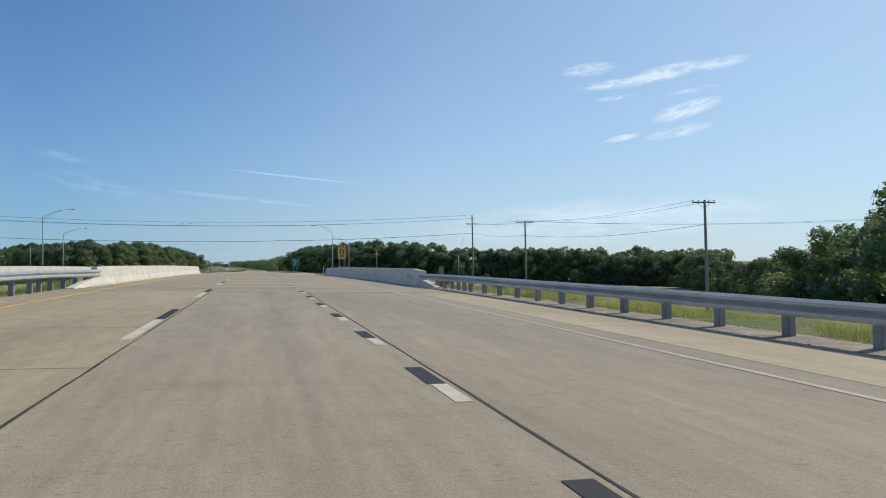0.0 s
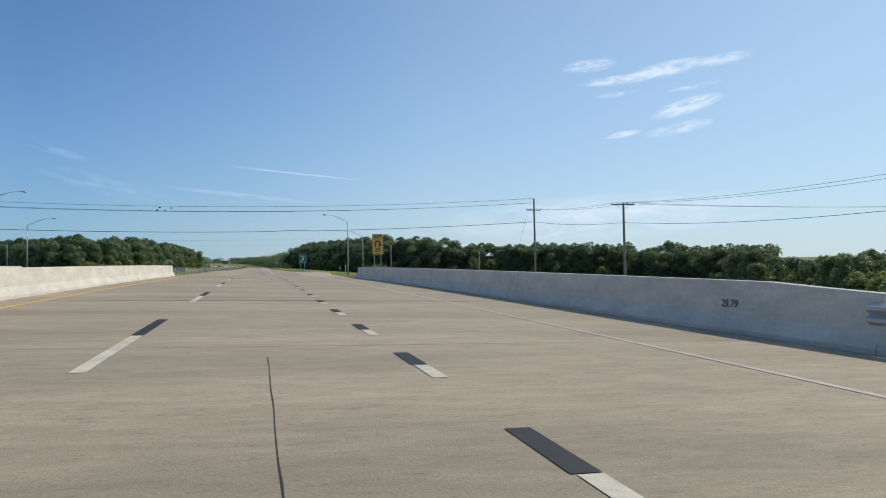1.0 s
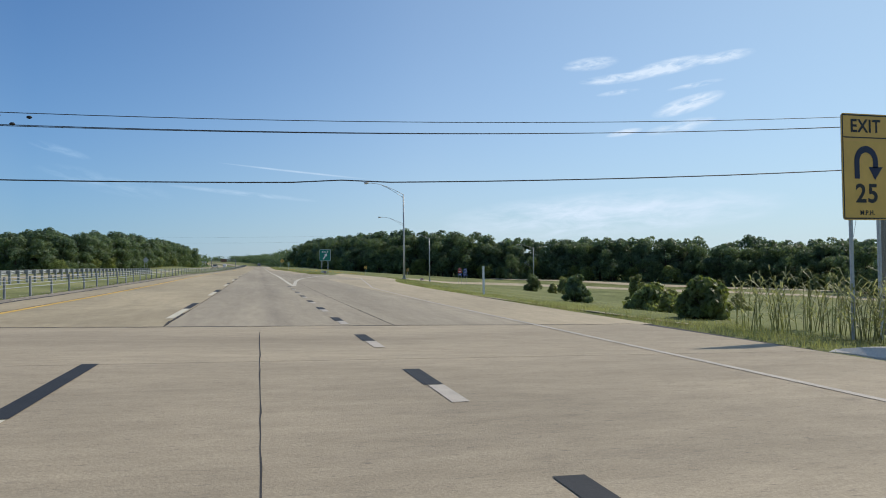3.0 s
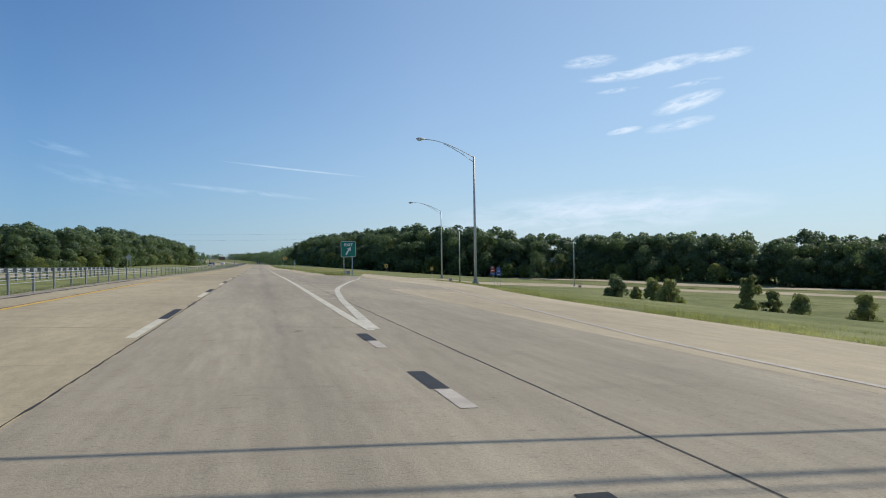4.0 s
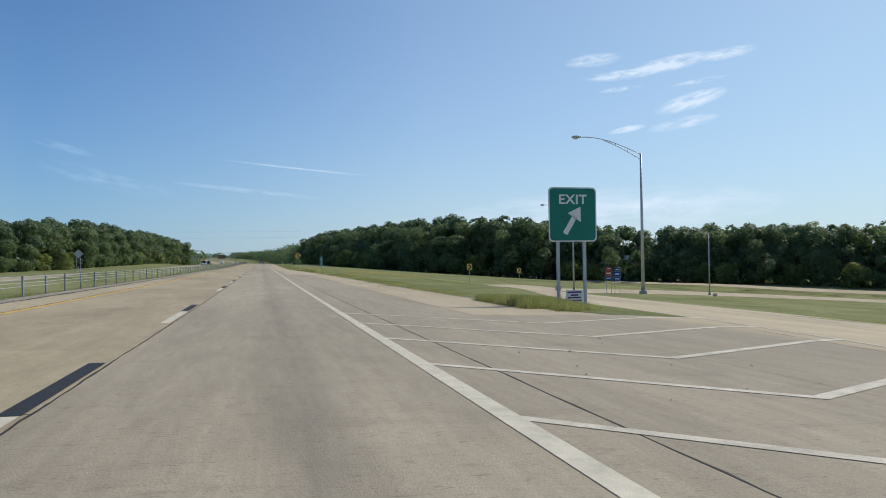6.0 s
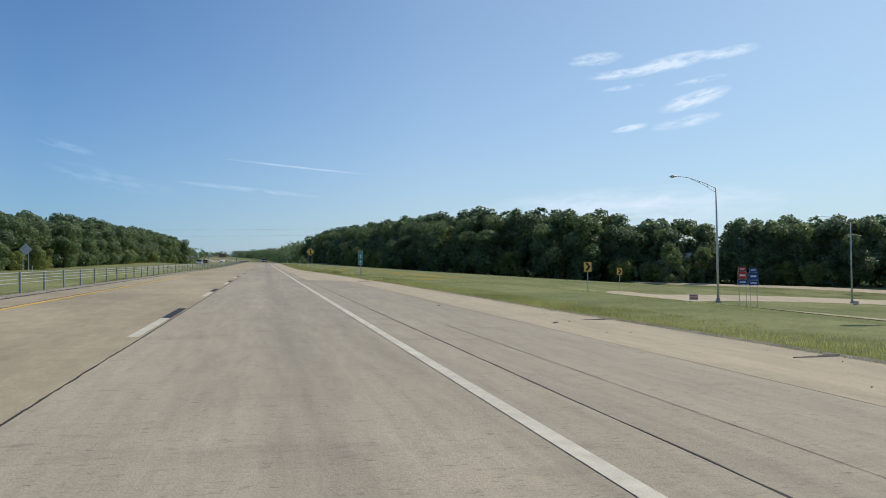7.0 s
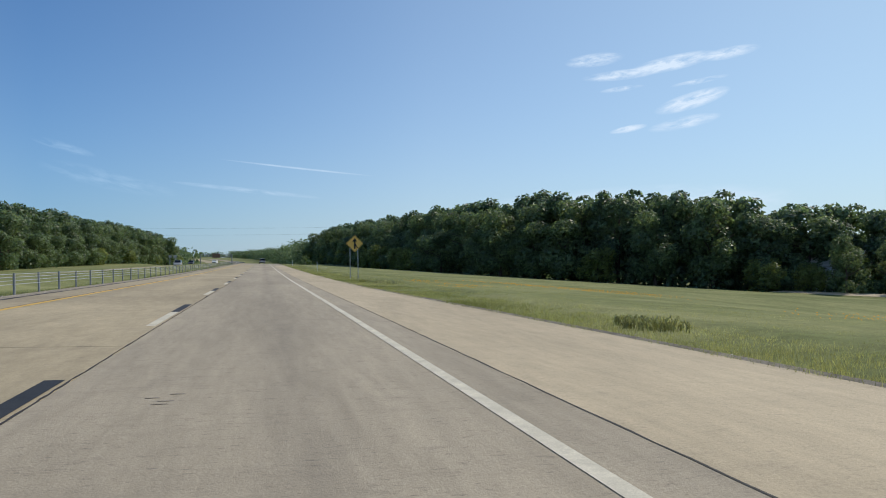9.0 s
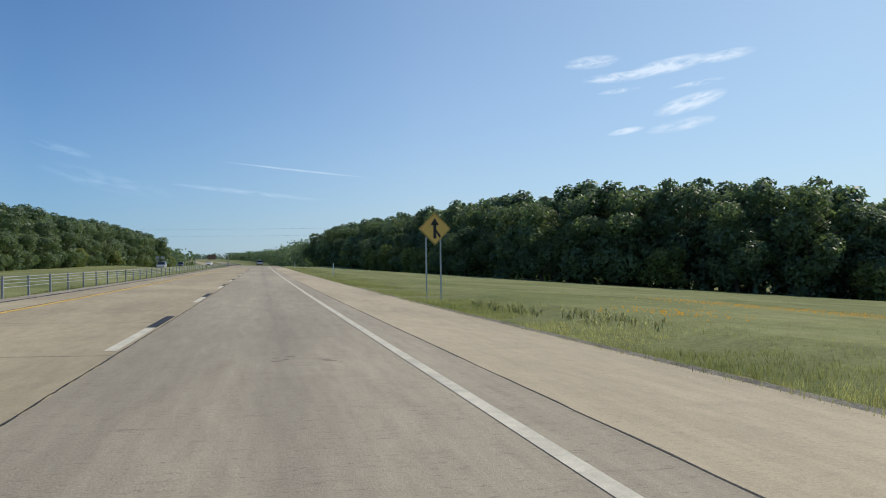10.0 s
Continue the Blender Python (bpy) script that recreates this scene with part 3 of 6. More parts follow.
# the other carriageway beyond the median
def build_opposite():
    def ribbon_at(x0, x1, lift, y0=-200, y1=4300, step=12):
        bm = bmesh.new()
        prev = None
        n = int((y1 - y0) / step)
        for k in range(n + 1):
            y = y0 + k * step
            b = bend(y)
            pair = [bm.verts.new((e + b, y, road_z(y) + opposite(y) + lift)) for e in (x0, x1)]
            if prev:
                bm.faces.new((prev[0], prev[1], pair[1], pair[0]))
            prev = pair
        return bm
    ob = mesh_object("opposite_road", ribbon_at(-30.5, -18, 0.0), M["slab_tan"])
    tagged(ob, "pale concrete opposite carriageway beyond the grassy median", "road", kind="structure")
    bm = bmesh.new()
    prev = None
    for k in range(200):
        y = -200 + 8 * k
        pair = [bm.verts.new((e + bend(y), y, z)) for e, z in ((-18.0, road_z(y) + opposite(y) - 0.005), (-15.6, land(-15.6 + bend(y), y) - 0.08))]
        if prev:
            bm.faces.new((prev[0], prev[1], pair[1], pair[0]))
        prev = pair
    part("grass_bank", bm, M["grass_ground"], ob)
    part("edge_line", ribbon_at(-19.6, -19.45, 0.01), M["yellow_paint"], ob)
    part("edge_line", ribbon_at(-27.6, -27.45, 0.01), M["white_paint"], ob)


build_opposite()


# ---- barriers ----
def parapet(x, face, marks, tall, near, toes, label):
    """A sloped concrete traffic barrier with joints at marks; face is +1 where traffic is on its right.
    near: how far its crest drops towards the near end; toes: lengths of the tapered feet."""
    y0, y1 = marks[0], marks[-1]
    sec = [(0, 0), (0.30, 0), (0.30, 0.08), (0.17, 0.32), (0.11, tall - 0.02), (0.09, tall), (-0.11, tall), (-0.13, tall - 0.02), (-0.13, 0)]
    top = thing("bridge_parapet", pose(x, y0, road_z(y0) + FALL * x), label, "barrier", "bridge parapets")
    base = top.matrix_basis.inverted()
    for a, b in zip(marks, marks[1:]):
        a, b = a + 0.018, b - 0.018
        m = max(3, round((b - a) / 1.2))
        bm = bmesh.new()
        rings = []
        for j in range(m + 1):
            y = a + (b - a) * j / m
            drop = near * smooth(y0 + 2.6, y0, y)
            rings.append([bm.verts.new((x + sx * face, y, road_z(y) + FALL * x - 0.01 + (sz - drop if sz > 0.5 else sz))) for sx, sz in sec])
        n = len(sec)
        for p, q in zip(rings, rings[1:]):
            for j in range(n):
                bm.faces.new((p[j], p[(j + 1) % n], q[(j + 1) % n], q[j]))
        bm.faces.new(rings[0])
        bm.faces.new(rings[-1][::-1])
        bmesh.ops.recalc_face_normals(bm, faces=bm.faces[:])
        bm.transform(base)
        part("barrier_segment", bm, M["barrier"], top)
    # feet that run out along the ground at both ends
    for y, way, length in ((y0, -1, toes[0]), (y1, 1, toes[1])):
        bm = bmesh.new()
        fa = [(0.30, 0), (0.30, 0.08), (0.17, 0.40), (-0.13, 0.40), (-0.13, 0)]
        rings = []
        for k in range(7):
            q = y + way * length * k / 6
            h = 1 - 0.9 * k / 6
            rings.append([bm.verts.new((x + sx * face * (1 - 0.2 * k / 6), q, road_z(q) + FALL * x - 0.01 + sz * h + 0.012 * (k % 2))) for sx, sz in fa])
        for p, q in zip(rings, rings[1:]):
            for j in range(5):
                bm.faces.new((p[j], p[(j + 1) % 5], q[(j + 1) % 5], q[j]))
        bm.faces.new(rings[0])
        bm.faces.new(rings[-1])
        bmesh.ops.recalc_face_normals(bm, faces=bm.faces[:])
        bm.transform(base)
        part("tapered_toe", bm, M["barrier"], top)
    return top


shaded_parapet = parapet(8.3, -1, (40.6, 54.6, 72.4, 90.05, 93.0), 0.93, 0.10, (3.2, 2.6), "grey concrete bridge parapet in shade beside the exit lane")
sunny_parapet = parapet(-6.75, 1, (38.0, 52.1, 72.4, 91.8), 0.83, 0.05, (4.2, 1.2), "sunlit cream concrete bridge parapet with stained joints")


def spalls():
    """Broken edges along the parapets' joints, with the dark gap showing."""
    for top, x, face, y, w in ((sunny_parapet, -6.75, 1, 52.1, 0.16), (shaded_parapet, 8.3, -1, 90.05, 0.12)):
        r = random.Random(int(y))
        bm = bmesh.new()
        prev = None
        for k in range(12):
            f = k / 11
            z = 0.06 + f * 0.76
            xx = x + face * (0.312 - 0.145 * min(1, max(0, (z - 0.08) / 0.24)) - 0.06 * max(0, (z - 0.32) / 0.5))
            c = y + 0.25 * w * math.sin(5 * f) + 1.2 * w * max(0, 0.35 - f)
            e = w * r.uniform(0.12, 0.4) * (1.6 if f < 0.25 or f > 0.85 else 0.8)
            row = [bm.verts.new((xx, q, road_z(q) + FALL * x + z)) for q in (c - e, c + e)]
            if prev:
                bm.faces.new((prev[0], prev[1], row[1], row[0]))
            prev = row
        bm.transform(top.matrix_basis.inverted())
        part("broken_joint", bm, M["joint"], top, "dark spalled joint")


spalls()

# ---- cracks and sealant in the concrete ----
M["scuff"] = surface("rubbed_dark_scuff", (0.245, 0.215, 0.172), 0.85, 0, 0.2, 40, 4, 0.1)
def jagged(bm, x, y0, y1, width, wobble, step, seed, lift=0.003):
    r = random.Random(seed)
    y, prev = y0, None
    while y <= y1:
        c = (x(y) if callable(x) else x) + r.uniform(-wobble, wobble)
        w = width * r.uniform(0.5, 1.4)
        pair = [bm.verts.new((e, y, road_z(y) + FALL * e + lift)) for e in (c - w / 2, c + w / 2)]
        if prev:
            bm.faces.new((prev[0], prev[1], pair[1], pair[0]))
        prev = pair
        y += step * r.uniform(0.6, 1.4)
    return bm


part("joint_sealant", jagged(bmesh.new(), J_L - 0.006, 100.6, 420, 0.020, 0.008, 0.2, 3), M["joint"], road)
part("joint_sealant", jagged(bmesh.new(), J_L - 0.006, -40, 32, 0.02, 0.004, 0.8, 4), M["joint"], road)
part("joint_sealant", jagged(bmesh.new(), 1.78, -40, 32, 0.026, 0.006, 0.8, 14), M["joint"], road)
for a, b, w in ((101, 104.5, 0.05), (118, 121, 0.04), (134.5, 137, 0.06), (171, 174, 0.04), (247.6, 249, 0.06), (252.3, 253.2, 0.05), (288.3, 289.6, 0.06)):
    part("joint_sealant", jagged(bmesh.new(), J_L - 0.03, a, b, w, 0.035, 0.12, int(a), 0.004), M["joint"], road)
part("joint_sealant", jagged(bmesh.new(), J_R, 100.6, 420, 0.019, 0.008, 0.4, 5), M["joint"], road)
part("joint_sealant", jagged(bmesh.new(), EDGE_Y - 0.12, 100.6, 420, 0.05, 0.02, 0.5, 6), M["joint"], road)
part("joint_sealant", jagged(bmesh.new(), -6.88, 100.6, 420, 0.15, 0.03, 0.6, 7), M["joint"], road)
for k, (x, a, b, w) in enumerate(((0.0, 35.6, 41.6, 0.010), (0.0, 90.2, 99.4, 0.012), (lambda q: 3.1 + (q - 149.4) * 0.176, 149.4, 186.5, 0.018), (3.3, 205, 219, 0.008), (0.5, 262, 266, 0.01), (3.9, 236, 252, 0.010))):
    part("crack", jagged(bmesh.new(), x, a, b, w, 0.005, 0.4, 20 + k), M["joint"], road)


def cross_crack(y, x0, x1, width, seed):
    r = random.Random(seed)
    bm = bmesh.new()
    x, prev, yy = x0, None, y
    while x <= x1:
        yy += r.uniform(-0.03, 0.03)
        w = width * r.uniform(0.3, 1.5)
        pair = [bm.verts.new((x, q, road_z(q) + FALL * x + 0.003)) for q in (yy - w / 2, yy + w / 2)]
        if prev:
            bm.faces.new((prev[0], pair[0], pair[1], prev[1]))
        prev = pair
        x += r.uniform(0.1, 0.4)
    part("crack", bm, M["joint"], road)


for k in range(24):
    rr = random.Random(300 + k)
    y = 100.6 + rr.uniform(0, 230)
    a = rr.uniform(-6.5, -3.5)
    cross_crack(y, a, a + rr.uniform(0.6, 2.6), 0.03, 400 + k)
for k, (y, a, b) in enumerate(((32.62, -6.8, 7.6), (53.3, -6.8, 7.6), (100.6, -6.8, 7.8), (112.0, 2.7, 7.5), (234.0, 4.0, 6.8), (253.0, 3.0, 6.4), (310.5, 2.7, 4.8), (316.0, 2.7, 4.6), (327.0, 2.7, 4.8))):
    cross_crack(y, a, b, 0.08 if k < 3 else 0.025, 500 + k)

# scuffs: rows of short dark rubbed marks
for k, (x, y) in enumerate(((0.35, 301.2), (0.95, 301.0), (-0.75, 246.2), (-0.35, 246.6), (0.1, 152.6), (0.5, 53.0), (0.3, 152.0), (-0.5, 128.5), (0.7, 127.8), (1.3, 79.0), (-0.7, 271.0), (0.9, 283.0))):
    r = random.Random(700 + k)
    bm = bmesh.new()
    for j in range(4):
        cx, cy = x + r.uniform(-0.12, 0.12), y + j * 0.14 + r.uniform(-0.03, 0.03)
        w, h = r.uniform(0.03, 0.09), r.uniform(0.010, 0.022)
        bm.faces.new([bm.verts.new((q, p, deck(q, p) + 0.003)) for q, p in ((cx - w, cy - h), (cx + w, cy - h * .4), (cx + w * .8, cy + h), (cx - w * .9, cy + h * .6))])
    part("scuff_mark", bm, M["scuff"], road)

# dark scraps on the road shoulder
for k, (x, y, w, rz) in enumerate(((6.95, 213.7, 0.8, 6), (6.9, 219.7, 0.9, 4), (5.9, 248.6, 0.9, 12), (5.6, 219.0, 0.22, 40), (4.6, 224.5, 0.16, 70), (6.2, 211.8, 0.14, 10))):
    bm = bmesh.new()
    r = random.Random(k)
    prev = None
    for j in range(7):
        u = (j / 6 - 0.5) * w
        d = 0.025 * (1 - abs(j - 3) / 4) + 0.015
        row = [bm.verts.new((u, q + r.uniform(-.01, .01), z)) for q, z in ((-d, 0), (0, 0.012 + r.uniform(0, .012)), (d, 0))]
        if prev:
            bm.faces.new((prev[0], row[0], row[1], prev[1]))
            bm.faces.new((prev[1], row[1], row[2], prev[2]))
        prev = row
    ob = mesh_object("tyre_scrap", bm, M["joint"])
    ob.matrix_basis = pose(x, y, road_z(y) + FALL * x + 0.002, 0, 0, rz)
    tagged(ob, "thin dark scrap lying on the concrete shoulder", "debris", "scraps on the shoulder")


# verges of gravel
def verge(name, x0, x1, y0, y1, label):
    bm = bmesh.new()
    r = random.Random(int(y0) + 7)
    prev = None
    y = y0
    while y <= y1:
        a, b = (e(y) if callable(e) else e for e in (x0, x1))
        j = r.uniform(-0.25, 0.25)
        row = [bm.verts.new((x, y, z)) for x, z in ((a, deck(a, y) - 0.004), ((a + b) / 2, land((a + b) / 2, y) + 0.03), (b + j, land(b + j, y) - 0.03))]
        if prev:
            bm.faces.new((prev[0], prev[1], row[1], row[0]))
            bm.faces.new((prev[1], prev[2], row[2], row[1]))
        prev = row
        y += 1.0
    bmesh.ops.recalc_face_normals(bm, faces=bm.faces[:])
    tagged(mesh_object(name, bm, M["gravel"]), label, "gravel", kind="structure")


verge("gravel_verge", -6.92, -8.35, 96, 420, "strip of grey gravel between concrete and grass")
verge("gravel_verge", 7.92, 9.9, -40, 40, "strip of stony soil under the guard rail")
verge("gravel_verge", lambda y: pick(PAVE_R2, y) + 0.0, lambda y: pick(PAVE_R2, y) + 0.16, 194, 420, "narrow soil edge between shoulder and grass")


# ---- bridge deck over the lower road ----
def build_bridge():
    top = thing("bridge", pose(0, 66, road_z(66) - 0.02), "concrete overpass deck on steel girders", "bridge", kind="structure")
    inv = top.matrix_basis.inverted()
    st = [(0, y, road_z(y) - 0.02) for y in range(44, 89, 4)]
    sec = [(-7.0, 0.18), (8.6, -0.27), (8.6, -0.75), (-7.0, -0.3)]
    bm = sweep(sec, st)
    bm.transform(inv)
    part("deck", bm, M["barrier"], top)
    for x in (-5.5, -2, 1.5, 5, 7.6):
        bm = sweep([(x - 0.2, -0.7 + FALL * x), (x + 0.2, -0.7 + FALL * x), (x + 0.2, -1.6), (x - 0.2, -1.6)], st)
        bm.transform(inv)
        part("girder", bm, M["galv_dark"], top)


build_bridge()


# ---- trees ----
def crown_mesh(name, seed, height, spread, leaf, count, material, low=0.10, shrub=False):
    """Many small leaf clumps on the skins of overlapping lobes, with gaps between."""
    r = random.Random(seed)
    blobs = []
    for k in range(44 if shrub else 24):
        a = r.uniform(0, 2 * math.pi)
        f = r.uniform(low + 0.10, 0.94)
        h = f * height
        lim = spread * (0.55 + 0.5 * math.sin(math.pi * min(1, max(0, (f - low) / (1.02 - low))) ** 0.8))
        if shrub:
            f = r.random() ** 1.25 * 0.93
            h, lim = f * height, spread * (1.25 - 0.95 * f)
        d = lim * math.sqrt(r.random()) * 0.72
        blobs.append((Vector((d * math.cos(a), d * math.sin(a), h)), (r.uniform(0.12, 0.30) if shrub else r.uniform(0.20, 0.42)) * spread))
    weights = [b[1] ** 2 for b in blobs]
    pickb = r.choices(blobs, weights, k=count)
    verts, faces = [], []
    for c, rad in pickb:
        v = Vector((r.gauss(0, 1), r.gauss(0, 1), r.gauss(0.3, 0.9))).normalized()
        p = c + v * rad * (0.70 + 0.42 * r.random())
        p.z = max(p.z, r.uniform(0.0, 0.3))
        n = (v + Vector((r.uniform(-.8, .8), r.uniform(-.8, .8), r.uniform(-.5, .8)))).normalized()
        a = n.cross(Vector((r.uniform(-1, 1), r.uniform(-1, 1), r.uniform(-1, 1)))).normalized()
        b = n.cross(a)
        s = leaf * r.uniform(0.55, 1.25)
        i = len(verts)
        for ca, cb, cn in ((-1, -.5, 0), (1, -.35, .25), (r.uniform(-.5, .5), .95, -.2)):
            verts.append(p + (a * ca + b * cb + n * cn) * s)
        faces.append((i, i + 1, i + 2))
    me = bpy.data.meshes.new(name)
    me.from_pydata(verts, [], faces)
    me.materials.append(material)
    return me


def make_tree(seed, height, spread, leaf, count, material, label, low=0.10, name="tree", category="tree", group="woodland trees", shrub=False):
    r = random.Random(seed + 50)
    t = thing(name, pose(0, 0, 0), label, category, group)
    bm = bmesh.new()
    bx, by = r.uniform(-.4, .4), r.uniform(-.4, .4)
    tube(bm, [(0, 0, -0.6), (bx * .3, by * .3, height * .25), (bx, by, height * .55), (bx * 1.4, by * 1.4, height * .82)],
         [height * .022, height * .017, height * .011, height * .004], 7)
    for k in range(7):
        a, h = r.uniform(0, 6.28), height * r.uniform(.2, .62)
        tip = Vector((math.cos(a), math.sin(a), r.uniform(.4, .8))) * spread * .75
        tube(bm, [(bx * .6, by * .6, h), (tip.x * .5, tip.y * .5, h + tip.z * .6), (tip.x, tip.y, h + tip.z)], [height * .008, height * .005, height * .002], 5)
    part("trunk", bm, M["bark"], t)
    ob = new("crown", crown_mesh("crown", seed, height, spread, leaf, count, material, low, shrub))
    ob.parent = t
    return t


KINDS = [
    make_tree(1, 21, 6.6, 0.375, 6000, M["leaf_dark"], "tall dark green broadleaf tree in a dense wood"),
    make_tree(2, 19.5, 6.2, 0.365, 5700, M["leaf_dark"], "dark green broadleaf tree with a rounded crown"),
    make_tree(3, 21, 6.2, 0.365, 5700, M["leaf_mid"], "tall green broadleaf tree with an uneven crown"),
    make_tree(4, 17, 6.4, 0.35, 5600, M["leaf_mid"], "green broadleaf tree in the wood's front row", 0.05),
    make_tree(5, 12, 5.4, 0.30, 5200, M["leaf_mid"], "small spreading green tree at the wood's edge", 0.02),
    make_tree(6, 8, 4.4, 0.29, 4800, M["leaf_light"], "young light green tree at the wood's edge", 0.0),
]
FIRST_USE, BACK_ROW = set(), []


def place(kind, m, scale):
    """The first use of a kind takes the model itself, later ones a copy."""
    if kind not in FIRST_USE:
        FIRST_USE.add(kind)
        kind.matrix_basis = m
        kind.scale = scale
        return kind
    t = copy_thing(kind, m)
    t.scale = scale
    return t


def along(line, s):
    """The point a distance s along a polyline, and the way there."""
    for (x0, y0), (x1, y1) in zip(line, line[1:]):
        d = math.hypot(x1 - x0, y1 - y0)
        if s <= d:
            return Vector((x0 + (x1 - x0) * s / d, y0 + (y1 - y0) * s / d)), Vector(((x1 - x0) / d, (y1 - y0) / d))
        s -= d
    return None, None


def plant(line, rows, inward, seed):
    """rows: (set back, spacing, kinds, smallest and largest scale)"""
    r = random.Random(seed)
    for n, (back, gap, kinds, lo, hi) in enumerate(rows):
        s = r.uniform(0, gap)
        while True:
            p, d = along(line, s)
            if p is None:
                break
            q = p + Vector((d.y, -d.x)) * inward * (back + r.uniform(-1.6, 1.6))
            sc = r.uniform(lo, hi)
            if n == 2:
                BACK_ROW.append((r.choice(kinds), q.x, q.y, sc, r.uniform(0, 6.28)))
                s += gap * r.uniform(0.75, 1.25)
                continue
            place(KINDS[r.choice(kinds)], pose(q.x, q.y, land(q.x, q.y) - 0.15, 0, 0, r.uniform(0, 360)), (sc * r.uniform(1.05, 1.3), sc * r.uniform(1.05, 1.3), sc))
            s += gap * r.uniform(0.75, 1.25)


ROWS = [(0, 10.0, (4, 5, 4, 3), 0.8, 1.0), (6, 9.0, (3, 1, 3), 0.92, 1.02), (13, 8.0, (0, 1, 2), 0.92, 1.04)]
WOOD_R = [(32, 700), (38, 600), (44, 520), (50, 465), (60, 425), (92, 388)]
WOOD_R2 = [(96, 386), (118, 374), (128, 352), (146, 336), (166, 322), (180, 294), (190, 262)]
WOOD_R3 = [(78, 62), (95, 100), (112, 135), (132, 162), (150, 200), (168, 250), (190, 310), (215, 360)]
WOOD_L = [(-52, 735), (-56, 640), (-61, 560), (-68, 480), (-80, 432), (-98, 418), (-128, 470), (-190, 600)]
plant(WOOD_R, [(b, g, k, lo * 1.05, hi * 1.08) for b, g, k, lo, hi in ROWS], -1, 11)
plant(WOOD_R3, [(0, 13, (4, 5, 4, 3), 0.6, 1.15), (8, 14, (3, 4, 1), 0.55, 0.95)], 1, 14)
plant([(98, 392), (104, 386)], [(0, 7, (3, 1), 0.8, 0.9)], -1, 16)
plant([(121, 372), (127, 362), (130, 352)], [(0, 7, (3, 1, 4), 0.8, 0.9), (6, 7, (3, 1), 0.8, 0.9)], -1, 17)
plant([(70, 430), (84, 410), (98, 397), (112, 387)], [(0, 7.5, (3, 1, 4), 0.8, 0.92), (6, 7.5, (3, 1), 0.85, 0.95), (13, 8, (0, 1), 0.85, 0.95)], -1, 15)
plant(WOOD_R2, [(b, g * 0.74, k, lo * 0.86, hi * 0.86) for b, g, k, lo, hi in ROWS], -1, 13)
plant(WOOD_L, [(b, g, k, lo * 0.90, hi * 0.92) for b, g, k, lo, hi in ROWS], 1, 12)


def back_row():
    """The wood behind its two front rows, whose crowns only show as one canopy."""
    cache = {}
    verts, count = [], 0
    for kind, x, y, sc, turn in BACK_ROW:
        if kind not in cache:
            me = next(o for o in KINDS[kind].children if o.name.startswith("crown")).data
            co = np.empty(len(me.vertices) * 3)
            me.vertices.foreach_get("co", co)
            co = co.reshape(-1, 3, 3)
            mid = co.mean(axis=1, keepdims=True)
            keep = np.arange(len(co)) % 3 == 0
            cache[kind] = ((co - mid) * 1.5 + mid)[keep & (mid[:, 0, 2] > 5)].reshape(-1, 3)
        p = cache[kind]
        c, s_ = math.cos(turn) * sc * 1.15, math.sin(turn) * sc * 1.15
        verts.append(np.c_[x + c * p[:, 0] - s_ * p[:, 1], y + s_ * p[:, 0] + c * p[:, 1], land(x, y) + sc * p[:, 2]])
    v = np.concatenate(verts)
    me = bpy.data.meshes.new("woodland_canopy")
    n = len(v) // 3
    me.vertices.add(len(v))
    me.vertices.foreach_set("co", v.ravel())
    me.loops.add(len(v))
    me.loops.foreach_set("vertex_index", np.arange(len(v)))
    me.polygons.add(n)
    me.polygons.foreach_set("loop_start", np.arange(0, len(v), 3))
    me.update(calc_edges=True)
    me.materials.append(M["leaf_dark"])
    tagged(new("woodland_canopy", me), "closed dark green canopy of the wood behind its edge", "woods", kind="stuff")


back_row()


def far_woods(name, seed, patches, label):
    """Distant tree cover: low clumps of leaves in belts, past counting."""
    r = random.Random(seed)
    verts, faces = [], []
    for cx, cy, lx, ly, h, count, clumps, size in patches:
        for k in range(count):
            x, y = cx + r.uniform(-lx, lx), cy + r.uniform(-ly, ly)
            z = land(x, y)
            top = h * r.uniform(0.7, 1.15)
            for j in range(clumps):
                f = r.random()
                p = Vector((x + r.gauss(0, h * .2), y + r.gauss(0, h * .2), z + top * f))
                a = Vector((r.gauss(0, 1), r.gauss(0, 1), r.gauss(0, 1))).normalized()
                b = a.cross(Vector((r.gauss(0, 1), r.gauss(0, 1), r.gauss(0, 1)))).normalized()
                s = size * r.uniform(0.6, 1.3)
                i = len(verts)
                verts += [p - a * s, p + b * s * .7, p + a * s, p - b * s * .6]
                faces.append((i, i + 1, i + 2, i + 3))
    me = bpy.data.meshes.new(name)
    me.from_pydata(verts, [], faces)
    me.materials.append(M["leaf_dark"])
    tagged(new(name, me), label, "woods", kind="stuff")


BELT = [(bend(y) + 34 + 0.03 * (y - 700), y, 12, 16, 15 - 0.006 * (y - 700), 9, 190, 0.68) for y in range(700, 1500, 28)]
BELT_L = [(bend(y) - 56 - 0.02 * (y - 740), y, 10, 14, 12, 5, 190, 0.68) for y in range(745, 1000, 26)]
